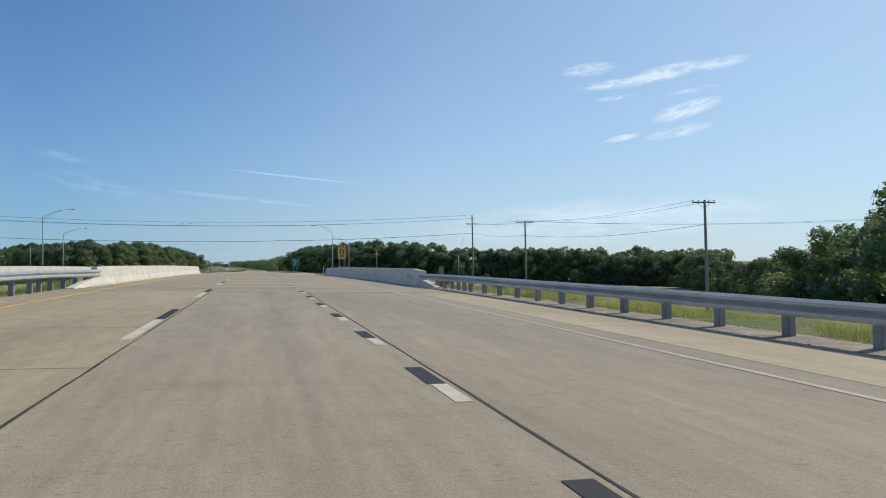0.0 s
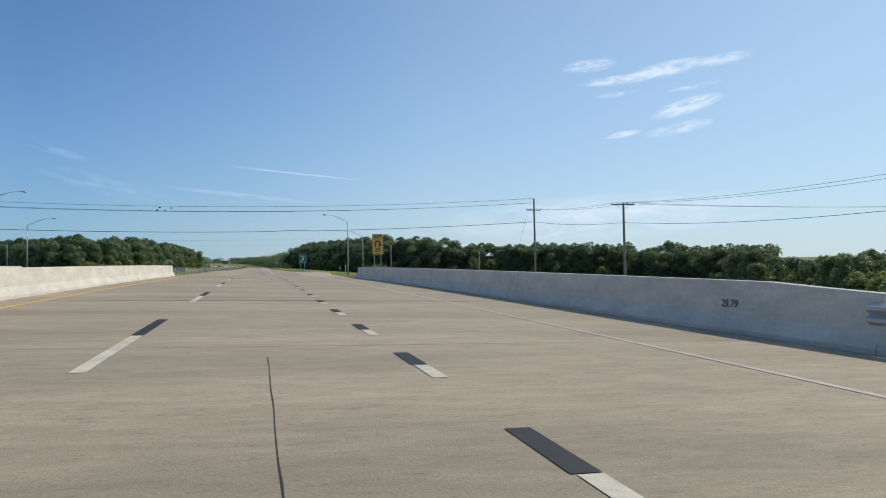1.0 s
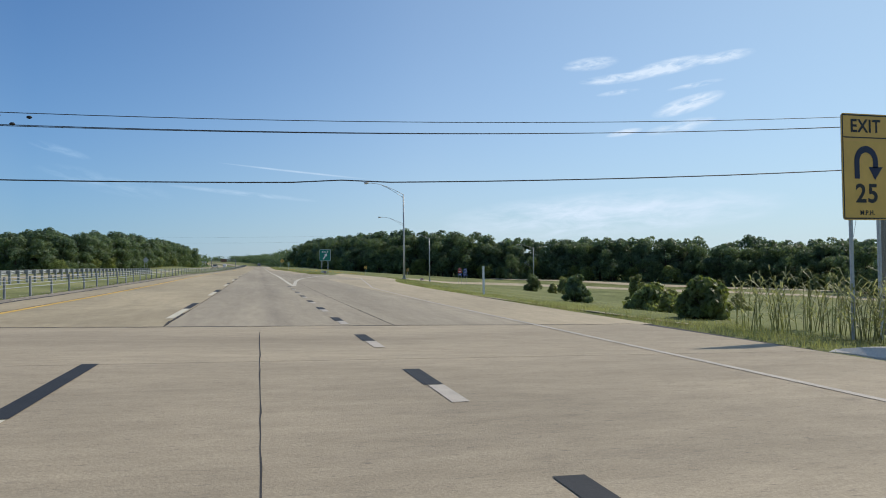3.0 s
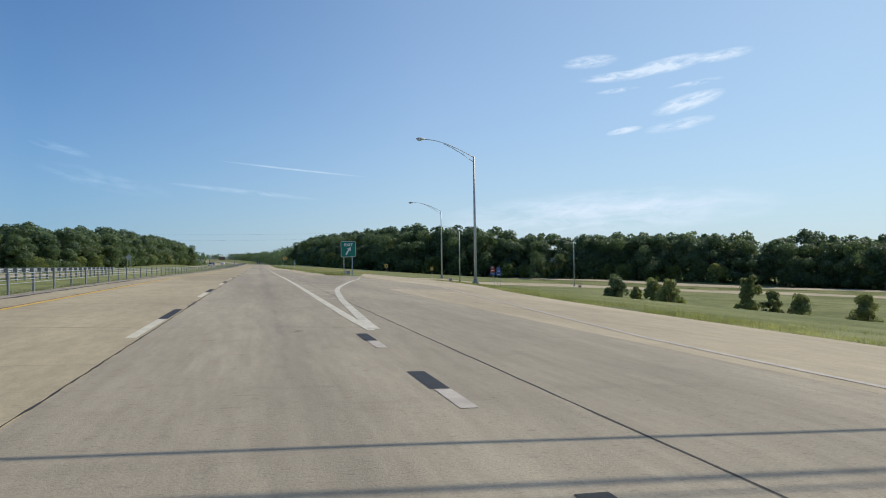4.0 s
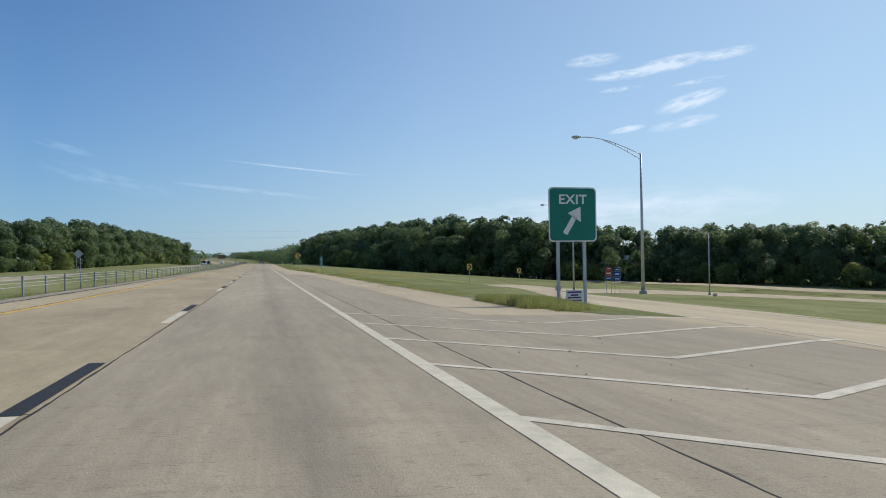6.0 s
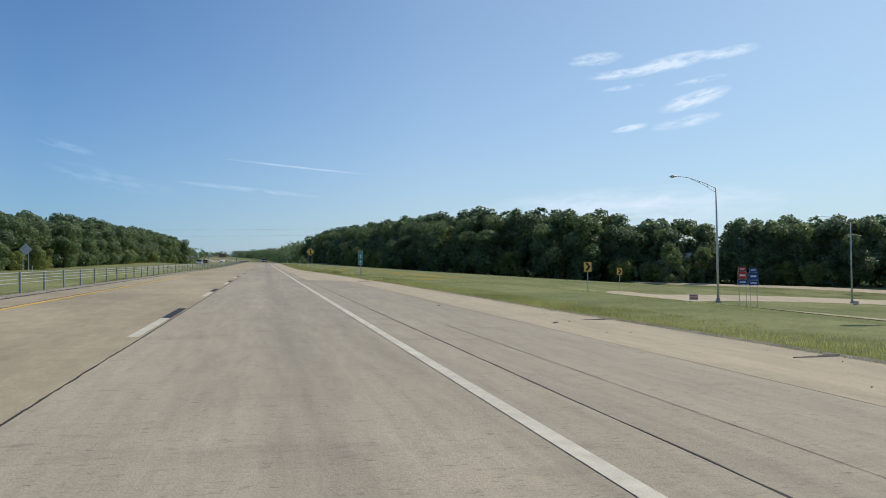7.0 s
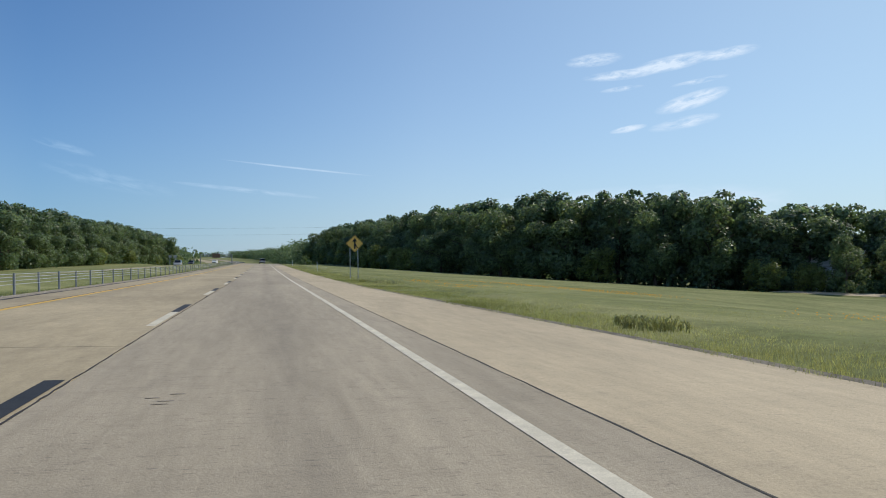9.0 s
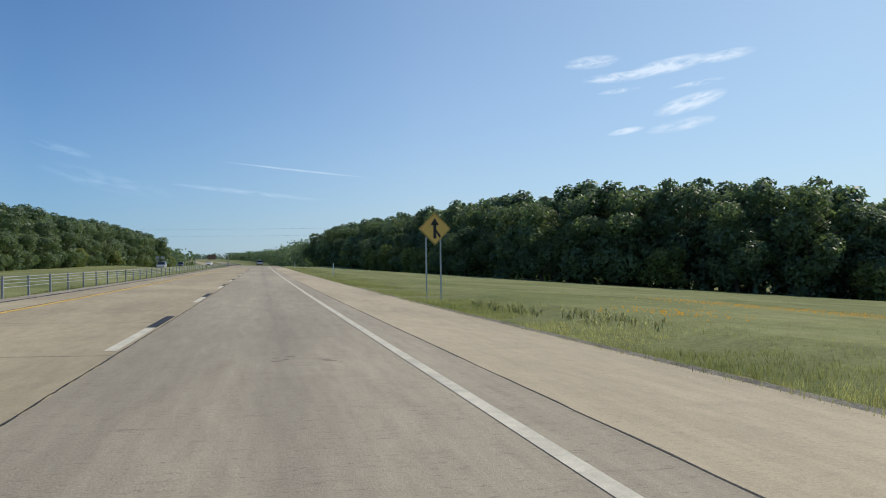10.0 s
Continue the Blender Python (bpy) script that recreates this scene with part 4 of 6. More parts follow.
# undergrowth that closes the woods at their feet
UNDER = []
for line, inward in ((WOOD_R, -1), (WOOD_R2, -1), (WOOD_L, 1), (WOOD_R3, 1)):
    s = 0.0
    while True:
        p, d = along(line, s)
        if p is None:
            break
        for back in (1.0, 7.0, 16.0):
            q = p + Vector((d.y, -d.x)) * inward * back
            UNDER.append((q.x, q.y, 2.5, 2.5, 5.0, 1, 80, 0.55))
        s += 3.6
far_woods("undergrowth", 22, UNDER, "dense green undergrowth along the woods' edges")
far_woods("distant_woods", 21, BELT + BELT_L + [
    (110, 1150, 60, 240, 11, 110, 40, 1.5), (-130, 900, 70, 120, 13, 110, 50, 1.4), (-230, 1400, 110, 260, 12, 130, 30, 1.8), (60, 1750, 260, 120, 11, 150, 30, 1.8),
    (-250, 2300, 500, 120, 11, 200, 24, 2.2), (270, 470, 60, 40, 14, 50, 130, 0.8), (-150, 600, 50, 110, 17, 60, 110, 0.9), (105, 520, 35, 80, 14, 60, 120, 0.9), (120, 400, 22, 10, 13, 26, 150, 0.7), (160, 372, 26, 12, 13, 24, 150, 0.7)],
    "belts of distant dark green woodland")


# ---- guard rails ----
def w_section(depth=0.08):
    z = [0, 0.05, 0.10, 0.155, 0.21, 0.26, 0.31]
    x = [0, -depth, -depth, 0, -depth, -depth, 0]
    out = list(zip(x, z))
    return out + [(a + 0.012, b) for a, b in out[::-1]]


def guard_rail(x, y0, y1, face, places, label, ground=None, top=0.72, post_w=0.075):
    """A W-beam rail on posts at places; x: where it runs, a function of y; face +1 where traffic is on its right side."""
    g = ground or (lambda y: road_z(y) + FALL * x(y) - 0.03)
    t = thing("guard_rail", pose(x(y0), y0, g(y0)), label, "guard rail", "guard rails")
    inv = t.matrix_basis.inverted()
    sec = [(a * -face, b + top - 0.31) for a, b in w_section()]
    y = y0
    while y < y1 - 0.5:
        e = min(y + 3.81, y1)
        bm = sweep(sec, [(x(q), q, g(q)) for q in (y, y + (e - y) / 3, y + (e - y) / 1.5, e + 0.02)])
        bm.transform(inv)
        part("beam", bm, M["galv"], t)
        y = e
    post = None
    for y in places:
        if post is None:
            bm = bevelled_box(-post_w, post_w, -0.09, 0.09, -0.6, top - 0.02, 0.012)
            post = part("post", bm, M["galv_dark"], t)
            bmk = bevelled_box(-0.06, 0.06, -0.07, 0.07, top - 0.30, top - 0.03, 0.008)
            block = part("blockout", bmk, M["galv_dark"], t)
            pob, bob = post, block
        else:
            pob, bob = (new(o.name.split(".")[0], o.data) for o in (post, block))
            pob.parent = bob.parent = t
        pob.matrix_basis = inv @ pose(x(y) - face * 0.21, y, g(y))
        bob.matrix_basis = inv @ pose(x(y) - face * 0.08, y, g(y))
    return t


guard_rail(lambda y: 8.55 - 0.46 * smooth(36, 40.6, y), -34, 40.75, -1, [33.98 - 1.85 * k for k in range(37)] + [34.9 + 0.93 * k for k in range(5)], "galvanised steel W-beam guard rail above a grassy bank")
guard_rail(lambda y: -7.35 + 0.80 * smooth(32.4, 38.0, y), -34, 38.05, 1, [32.2 - 1.86 * k for k in range(36)] + [33.1 + 0.95 * k for k in range(5)], "sunlit galvanised W-beam guard rail before the bridge parapet")
guard_rail(lambda y: -17.0, 92, 209, -1, [92.5 + 1.9 * k for k in range(61)], "galvanised guard rail of the opposite carriageway seen from behind", lambda y: road_z(y) + opposite(y), 0.74)


def far_parapet():
    sec = [(-0.15, 0), (0.2, 0), (0.2, 0.1), (0.1, 0.85), (-0.1, 0.85), (-0.15, 0.1)]
    t = thing("bridge_parapet", pose(-17.4, 30, road_z(30) + 0.26), "sunlit pale concrete parapet of the opposite bridge", "barrier", "bridge parapets")
    for k in range(4):
        a, b = 30 + 15.5 * k, 30 + 15.5 * (k + 1) - 0.03
        bm = sweep(sec, [(-17.4, y, road_z(y) + 0.26) for y in (a, (a + b) / 2, b)])
        bm.transform(t.matrix_basis.inverted())
        part("barrier_segment", bm, M["barrier"], t)


far_parapet()


# ---- cable barrier along the median ----
def cable_barrier():
    x0, y0 = -7.95, 100.6
    t = thing("cable_barrier", pose(x0, y0, land(x0, y0)), "median cable barrier of grey steel posts and four cables", "fence")
    inv = t.matrix_basis.inverted()
    proto = {}

    def post_mesh(h):
        bm = bevelled_box(-0.028, 0.028, -0.055, 0.055, -0.4, h, 0.008)
        me = bpy.data.meshes.new("post")
        bm.to_mesh(me)
        bm.free()
        me.materials.append(M["galv_dark"])
        return me
    tops = []
    y, k = y0, 0
    while y < 860:
        h = (0.34, 0.40, 0.62)[k] if k < 3 else 0.70
        if h not in proto:
            proto[h] = post_mesh(h)
        g = land(x0, y) + 0.02
        lean = rng.uniform(-1.2, 1.2)
        ob = new("post", proto[h])
        ob.parent = t
        ob.matrix_basis = inv @ pose(x0 + bend(y), y, g, lean, rng.uniform(-1, 1), 0)
        tops.append((x0 + bend(y), y, g, h))
        k += 1
        y = (0, 102.5, 104.7, 107.2)[k] if k < 4 else 109.87 + 2.667 * (k - 4)
    for f in (0.95, 0.80, 0.64, 0.46):
        bm = bmesh.new()
        pts = [(x0, y0 - 6.0, land(x0, y0 - 6) - 0.02)] + [(px + 0.045 * (1 if i % 2 else -1), py, pz + ph * f) for i, (px, py, pz, ph) in enumerate(tops)]
        tube(bm, pts, 0.011, 5)
        bm.transform(inv)
        part("cable", bm, M["galv"], t)
    bm = bevelled_box(-0.35, 0.35, -0.9, 0.6, -0.3, 0.10, 0.03)
    bm.transform(inv @ pose(x0, y0 - 6, land(x0, y0 - 6)))
    part("anchor_block", bm, M["barrier"], t)


cable_barrier()


# ---- lamps ----
def street_lamp(x, y, z0, z1, reach, rise, turn, label):
    """A tapered steel column with a two-bar truss arm and a cobra head; turn: degrees of the arm from -x."""
    t = thing("street_lamp", pose(x, y, z0, 0, 0, turn), label, "street lamp", "highway lamps")
    h = z1 - z0
    part("pole", tube(bmesh.new(), [(0, 0, 0.0), (0, 0, h * .5), (0, 0, h)], [0.125, 0.10, 0.075], 14), M["galv"], t, smooth=True)
    bm = tube(bmesh.new(), [(0, 0, -0.15), (0, 0, 0.05), (0, 0, 0.07), (0, 0, 0.32)], [0.28, 0.28, 0.18, 0.17], 12)
    part("base", bm, M["galv_dark"], t)
    n = 12
    up = [(-reach * f, 0, h - 0.05 + rise * math.sin(f * math.pi / 2)) for f in (k / n for k in range(n + 1))]
    lo = [(-reach * f, 0, h - 0.45 + (rise + 0.40) * math.sin(f * math.pi / 2)) for f in (k / n * 0.62 for k in range(n + 1))]
    part("upper_arm", tube(bmesh.new(), up, 0.032, 8), M["galv"], t, smooth=True)
    part("lower_arm", tube(bmesh.new(), lo, 0.026, 8), M["galv"], t, smooth=True)
    for f in (0.22, 0.42):
        zu = h - 0.05 + rise * math.sin(f * math.pi / 2)
        zl = h - 0.45 + (rise + 0.40) * math.sin(f * math.pi / 2)
        part("strut", tube(bmesh.new(), [(-reach * f, 0, zl), (-reach * f, 0, zu)], 0.018, 6), M["galv"], t)
    zt = up[-1][2]
    bm = bmesh.new()
    bmesh.ops.create_uvsphere(bm, u_segments=14, v_segments=8, radius=1)
    for w in bm.verts:
        s = 1.0 if w.co.x < 0.2 else 0.72
        w.co = Vector((w.co.x * 0.42, w.co.y * 0.17 * s, w.co.z * (0.13 if w.co.z > 0 else 0.09) * s))
    bm.transform(Matrix.Translation((-reach - 0.30, 0, zt + 0.01)))
    head = part("lamp_head", bm, M["galv"], t, smooth=True)
    bm = bmesh.new()
    bmesh.ops.create_uvsphere(bm, u_segments=12, v_segments=6, radius=1)
    for w in bm.verts:
        w.co = Vector((w.co.x * 0.20, w.co.y * 0.13, w.co.z * 0.10))
    bm.transform(Matrix.Translation((-reach - 0.42, 0, zt - 0.06)))
    part("lens", bm, M["lens"], head, smooth=True)
    return t


M["lens"] = surface("frosted_lamp_lens", (0.55, 0.57, 0.58), 0.25, 0, 0.05, 20, 3, 0)
street_lamp(16.95, 170.2, 0.55, 10.75, 4.15, 1.30, 3, "tall grey steel highway lamp with a truss arm beside the ramp")
street_lamp(27.05, 219.7, 0.0, 10.15, 4.3, 1.40, -20, "tall grey steel highway lamp inside the loop ramp")
street_lamp(43.4, 266.5, -2.0, 9.2, 4.0, 1.2, -10, "grey steel highway lamp on the far side of the loop")
street_lamp(82.0, 289.5, -4.4, 7.1, 4.5, 1.0, -12, "distant grey steel highway lamp beside the loop ramp")
street_lamp(-36.0, 140.5, 1.7, 11.5, 4.3, 1.4, 196, "grey steel highway lamp beside the opposite carriageway")
street_lamp(-44.0, 187.0, 1.9, 11.0, 4.3, 1.4, 196, "grey steel highway lamp beside the opposite carriageway")
street_lamp(-86.0, 312.0, 3.4, 12.8, 4.3, 1.4, 196, "distant grey steel lamp before the wood")


# ---- utility poles and wires ----
def utility_pole(x, y, z1, arms, label, rz=0):
    z0 = land(x, y) - 0.3
    t = thing("utility_pole", pose(x, y, z0, 0, 0, rz), label, "utility pole", "utility poles")
    h = z1 - z0
    part("pole", tube(bmesh.new(), [(0, 0, 0), (0.03, 0, h * .5), (0, 0, h)], [0.17, 0.14, 0.11], 12), M["wood_pole"], t, smooth=True)
    for za, half in arms:
        arm = part("crossarm", bevelled_box(-half, half, 0.10, 0.20, za - z0 - 0.06, za - z0 + 0.06, 0.01), M["wood_pole"], t)
        for s in (-half + 0.1, -half * .45, half * .45, half - 0.1):
            bm = tube(bmesh.new(), [(s, 0.15, za - z0 + 0.05), (s, 0.15, za - z0 + 0.12), (s, 0.15, za - z0 + 0.13), (s, 0.15, za - z0 + 0.22)], [0.02, 0.02, 0.05, 0.035], 8)
            part("insulator", bm, M["galv_dark"], arm)
        for s in (-1, 1):
            part("brace", tube(bmesh.new(), [(s * half * .6, 0.12, za - z0 - 0.05), (0, 0.12, za - z0 - 0.55)], 0.015, 5), M["galv_dark"], t)
    return t


utility_pole(35.8, 120.6, 10.6, ((9.1, 1.05),), "brown wooden utility pole with one crossarm")
utility_pole(36.9, 98.8, 8.05, ((7.9, 1.35),), "brown wooden utility pole with a crossarm at its top")
utility_pole(38.9, 60.1, 7.2, ((7.0, 1.2),), "brown wooden utility pole below the bank")
utility_pole(-62.0, 126.0, 12.0, ((11.2, 1.05),), "brown wooden utility pole beyond the opposite carriageway")


def wire(points, label, radius=0.018, kink=0.0, group="overhead wires"):
    """A sagging cable through its ends; points: start, end, sag."""
    a, b, sag = points
    a, b = Vector(a), Vector(b)
    n = 40
    pts = []
    for k in range(n + 1):
        f = k / n
        p = a.lerp(b, f)
        p.z -= 4 * sag * f * (1 - f)
        if kink:
            p.z += kink * math.exp(-((f - 0.33) / 0.012) ** 2)
        pts.append(p)
    ob = mesh_object("overhead_wire", tube(bmesh.new(), pts, radius, 6), M["wire"])
    tagged(ob, label, "wire", group)


for s, z in ((-0.5, 0.0), (0.0, 0.62), (0.5, 0.05)):
    wire(((35.8 + s, 120.75, 10.05 + z), (-62 + s, 126.1, 11.4 + z), 1.9), "thin black overhead wire spanning the highway")
wire(((35.8, 120.6, 7.5), (-62, 126, 8.6), 1.75), "thick black cable sagging low over the highway", 0.03, 0.14)
for s in (-1.0, 1.0):
    wire(((35.8 + s, 120.6, 9.2), (36.9 + s, 98.8, 8.1), 0.35), "thin black wire between two utility poles", 0.012)
    wire(((36.9 + s, 98.8, 8.1), (38.9 + s, 60.1, 7.2), 0.6), "thin black wire between two utility poles", 0.012)
wire(((35.8, 120.6, 7.5), (36.9, 98.8, 6.0), 0.3), "black cable between two utility poles", 0.018)
wire(((36.9, 98.8, 6.0), (38.9, 60.1, 5.0), 0.6), "black cable between two utility poles", 0.018)
wire(((36.9, 98.8, 8.1), (110, 75, 9.0), 1.4), "thin black wire running off over the trees", 0.014)
wire(((36.9, 99.8, 8.1), (110, 77, 9.4), 1.4), "thin black wire running off over the trees", 0.014)
wire(((34.9, 120.6, 9.0), (31.5, 119.6, -1.5), 0.0), "taut guy wire of a utility pole", 0.009)
wire(((-260, 1150, 48), (300, 1120, 52), 4.0), "distant high power line across the valley", 0.045)
wire(((-260, 1150, 40), (300, 1120, 44), 4.0), "distant high power line across the valley", 0.045)
# dark balls stand in for the bird-like blobs on the wires
for k, (x, dz) in enumerate(((-10.2, 0.05), (-10.9, -0.28), (-11.5, 0.1), (-11.8, -0.2))):
    bm = bmesh.new()
    bmesh.ops.create_uvsphere(bm, u_segments=10, v_segments=6, radius=0.13)
    ob = mesh_object("cable_spacer", bm, M["wire"])
    ob.matrix_basis = pose(x, 123.0, 9.12 + dz)
    ob.scale = (0.95, 0.6, 0.6)
    tagged(ob, "small dark ball on the overhead wires", "cable clamp", "clamps on the wires")


# ---- signs ----
M["sign_yellow"] = surface("yellow_sign_sheeting", (0.72, 0.45, 0.10), 0.45, 0, 0.06, 60, 2, 0)
M["sign_green"] = surface("green_sign_sheeting", (0.008, 0.18, 0.13), 0.45, 0, 0.08, 60, 2, 0)
M["sign_white"] = surface("white_sign_sheeting", (0.72, 0.74, 0.72), 0.45, 0, 0.05, 60, 2, 0)
M["sign_black"] = surface("black_sign_ink", (0.02, 0.02, 0.022), 0.5, 0, 0.05, 60, 2, 0)
M["sign_blue"] = surface("blue_sign_sheeting", (0.02, 0.06, 0.28), 0.45, 0, 0.05, 60, 2, 0)
M["sign_red"] = surface("red_sign_sheeting", (0.45, 0.04, 0.03), 0.45, 0, 0.05, 60, 2, 0)
M["sign_purple"] = surface("purple_print", (0.13, 0.03, 0.15), 0.5, 0, 0.05, 60, 2, 0)
M["alu"] = surface("bare_aluminium_sheet", (0.42, 0.43, 0.44), 0.45, 0.6, 0.08, 30, 2, 0)


def rounded(w, h, r, depth, y=0.0, n=5):
    """A rounded rectangular plate facing -y, centred, its face at y."""
    pts = []
    for cx, cz, a0 in ((w / 2 - r, h / 2 - r, 0), (-w / 2 + r, h / 2 - r, 90), (-w / 2 + r, -h / 2 + r, 180), (w / 2 - r, -h / 2 + r, 270)):
        for k in range(n + 1):
            a = radians(a0 + 90 * k / n)
            pts.append((cx + r * math.cos(a), cz + r * math.sin(a)))
    return plate(pts, y, depth)


def plate(pts, y, depth):
    bm = bmesh.new()
    f = [bm.verts.new((x, y, z)) for x, z in pts]
    b = [bm.verts.new((x, y + depth, z)) for x, z in pts]
    n = len(pts)
    bm.faces.new(f)
    bm.faces.new(b[::-1])
    for k in range(n):
        bm.faces.new((f[k], b[k], b[(k + 1) % n], f[(k + 1) % n]))
    bmesh.ops.recalc_face_normals(bm, faces=bm.faces[:])
    return bm


def stroke(pts, width, y, depth=0.002):
    """A bent bar of even width along points in the sign's plane."""
    left, right = [], []
    for k, p in enumerate(pts):
        a, b = Vector(pts[max(0, k - 1)]), Vector(pts[min(len(pts) - 1, k + 1)])
        d = (b - a).normalized()
        s = Vector((-d.y, d.x)) * width / 2
        left.append(tuple(Vector(p) + s))
        right.append(tuple(Vector(p) - s))
    bm = bmesh.new()
    for k in range(len(pts) - 1):
        vs = [bm.verts.new((x, y, z)) for x, z in (left[k], left[k + 1], right[k + 1], right[k])]
        bm.faces.new(vs)
    return bm


def lettering(text, size, x, z, y, material, parent, squeeze=1.0):
    cu = bpy.data.curves.new("lettering", "FONT")
    cu.body, cu.size, cu.align_x, cu.align_y = text, size, "CENTER", "CENTER"
    cu.extrude, cu.offset, cu.space_character = 0.001, size * 0.022, 1.08
    tmp = new("lettering", cu)
    me = bpy.data.meshes.new_from_object(tmp.evaluated_get(bpy.context.evaluated_depsgraph_get()))
    bpy.data.objects.remove(tmp)
    me.materials.clear()
    me.materials.append(material)
    me.transform(Matrix.Translation((x, y, z)) @ Matrix.Diagonal((squeeze, 1, 1, 1)) @ Matrix.Rotation(radians(90), 4, "X"))
    ob = new("lettering", me)
    ob.parent = parent
    return ob


def posts(t, xs, z0, z1, w=0.032, y=0.05):
    for x in xs:
        part("post", bevelled_box(x - w, x + w, y - w * .7, y + w * .7, z0, z1, 0.006), M["galv"], t)


def exit_speed_sign():
    g = land(10.67, 97.5)
    t = thing("exit_speed_sign", pose(10.67, 97.4, g), "yellow exit speed sign with a hairpin arrow on two posts", "road sign")
    b = 2.82 - g
    posts(t, (-0.32, 0.30), -0.4, b + 1.8)
    cz = b + 0.965
    p = part("panel", rounded(1.13, 1.93, 0.07, 0.012), M["alu"], t)
    p.location, p.scale = (0, 0, cz), (0.94, 1, 1)
    f = part("face", rounded(1.13, 1.93, 0.07, 0.002, -0.004), M["sign_yellow"], p)
    for w, h, r in ((1.07, 1.87, 0.06),):
        bm = bmesh.new()
        for sx, sz, ww, hh in ((0, h / 2, w, 0.022), (0, -h / 2, w, 0.022), (w / 2, 0, 0.022, h), (-w / 2, 0, 0.022, h), (0, 0.53, w, 0.022)):
            x0, x1, z0, z1 = sx - ww / 2, sx + ww / 2, sz - hh / 2, sz + hh / 2
            bm.faces.new([bm.verts.new(q) for q in ((x0, -0.008, z0), (x1, -0.008, z0), (x1, -0.008, z1), (x0, -0.008, z1))])
        part("border", bm, M["sign_black"], p)
    lettering("EXIT", 0.33, 0, 0.73, -0.009, M["sign_black"], p)
    lettering("25", 0.47, 0, -0.50, -0.009, M["sign_black"], p, 1.1)
    lettering("M.P.H.", 0.12, 0, -0.84, -0.009, M["sign_black"], p)
    arc = [(-0.22, -0.22), (-0.22, 0.1)] + [(-0.22 * math.cos(radians(a)), 0.1 + 0.22 * math.sin(radians(a))) for a in range(15, 181, 15)] + [(0.22, -0.02)]
    part("hairpin_arrow", stroke(arc, 0.12, -0.009), M["sign_blue_black"], p)
    part("arrow_head", shape([(0.05, -0.009, 0.0), (0.39, -0.009, 0.0), (0.20, -0.009, -0.24)], [(0, 1, 2)]), M["sign_blue_black"], p)


M["sign_blue_black"] = surface("blue_black_sign_ink", (0.012, 0.02, 0.06), 0.5, 0, 0.05, 60, 2, 0)
exit_speed_sign()


def parapet_stencil():
    """The bridge's faded stencilled figures on the parapet's face."""
    y = 43.83
    ob = lettering("25.79", 0.19, 0, 0, 0, M["stencil"], shaded_parapet, 1.0)
    ob.matrix_basis = shaded_parapet.matrix_basis.inverted() @ pose(8.135, y, road_z(y) + FALL * 8.3 + 0.50) @ pose(0, 0, 0, 0, 7, 0) @ pose(0, 0, 0, 0, 0, -90)


M["stencil"] = surface("faded_stencil_ink", (0.17, 0.17, 0.175), 0.9, 0, 0.3, 60, 8, 0)
parapet_stencil()


def exit_gore_sign():
    cx, y = 9.68, 194.3
    g = land(cx, y)
    t = thing("exit_sign", pose(cx, y, g), "green exit sign with a white slanting arrow on two steel posts", "road sign")
    posts(t, (-0.50, 0.42), -0.4, 4.5 - g, 0.05, 0.07)
    p = part("panel", rounded(1.66, 1.75, 0.14, 0.015), M["alu"], t)
    p.location = (0, 0, 3.85 - g)
    part("border", rounded(1.66, 1.75, 0.14, 0.002, -0.004), M["sign_white"], p)
    part("face", rounded(1.58, 1.67, 0.12, 0.002, -0.008), M["sign_green"], p)
    lettering("EXIT", 0.42, 0, 0.47, -0.012, M["sign_white"], p, 1.08)
    d = Vector((0.53, 0.85)).normalized()
    a = Vector((-0.28, -0.62))
    part("arrow_shaft", stroke([tuple(a), tuple(a + d * 0.63)], 0.17, -0.012), M["sign_white"], p)
    part("arrow_head", shape([(q[0], -0.012, q[1]) for q in ((-0.18, 0.045), (0.27, 0.25), (0.275, -0.245))], [(0, 1, 2)]), M["sign_white"], p)
    s = thing("yard_sign", pose(9.55, 194.0, land(9.55, 194)), "small purple and white placard stuck in the grass", "sign")
    posts(s, (-0.22, 0.22), -0.2, 0.42, 0.01, 0.01)
    q = part("board", bevelled_box(-0.29, 0.29, -0.008, 0.0, 0.12, 0.52, 0.003), M["sign_white"], s)
    for z, w in ((0.45, 0.48), (0.36, 0.26), (0.28, 0.44), (0.19, 0.48)):
        part("print_bar", box(bmesh.new(), -w / 2, w / 2, -0.011, -0.009, z - 0.025, z + 0.025), M["sign_purple"], s)


exit_gore_sign()


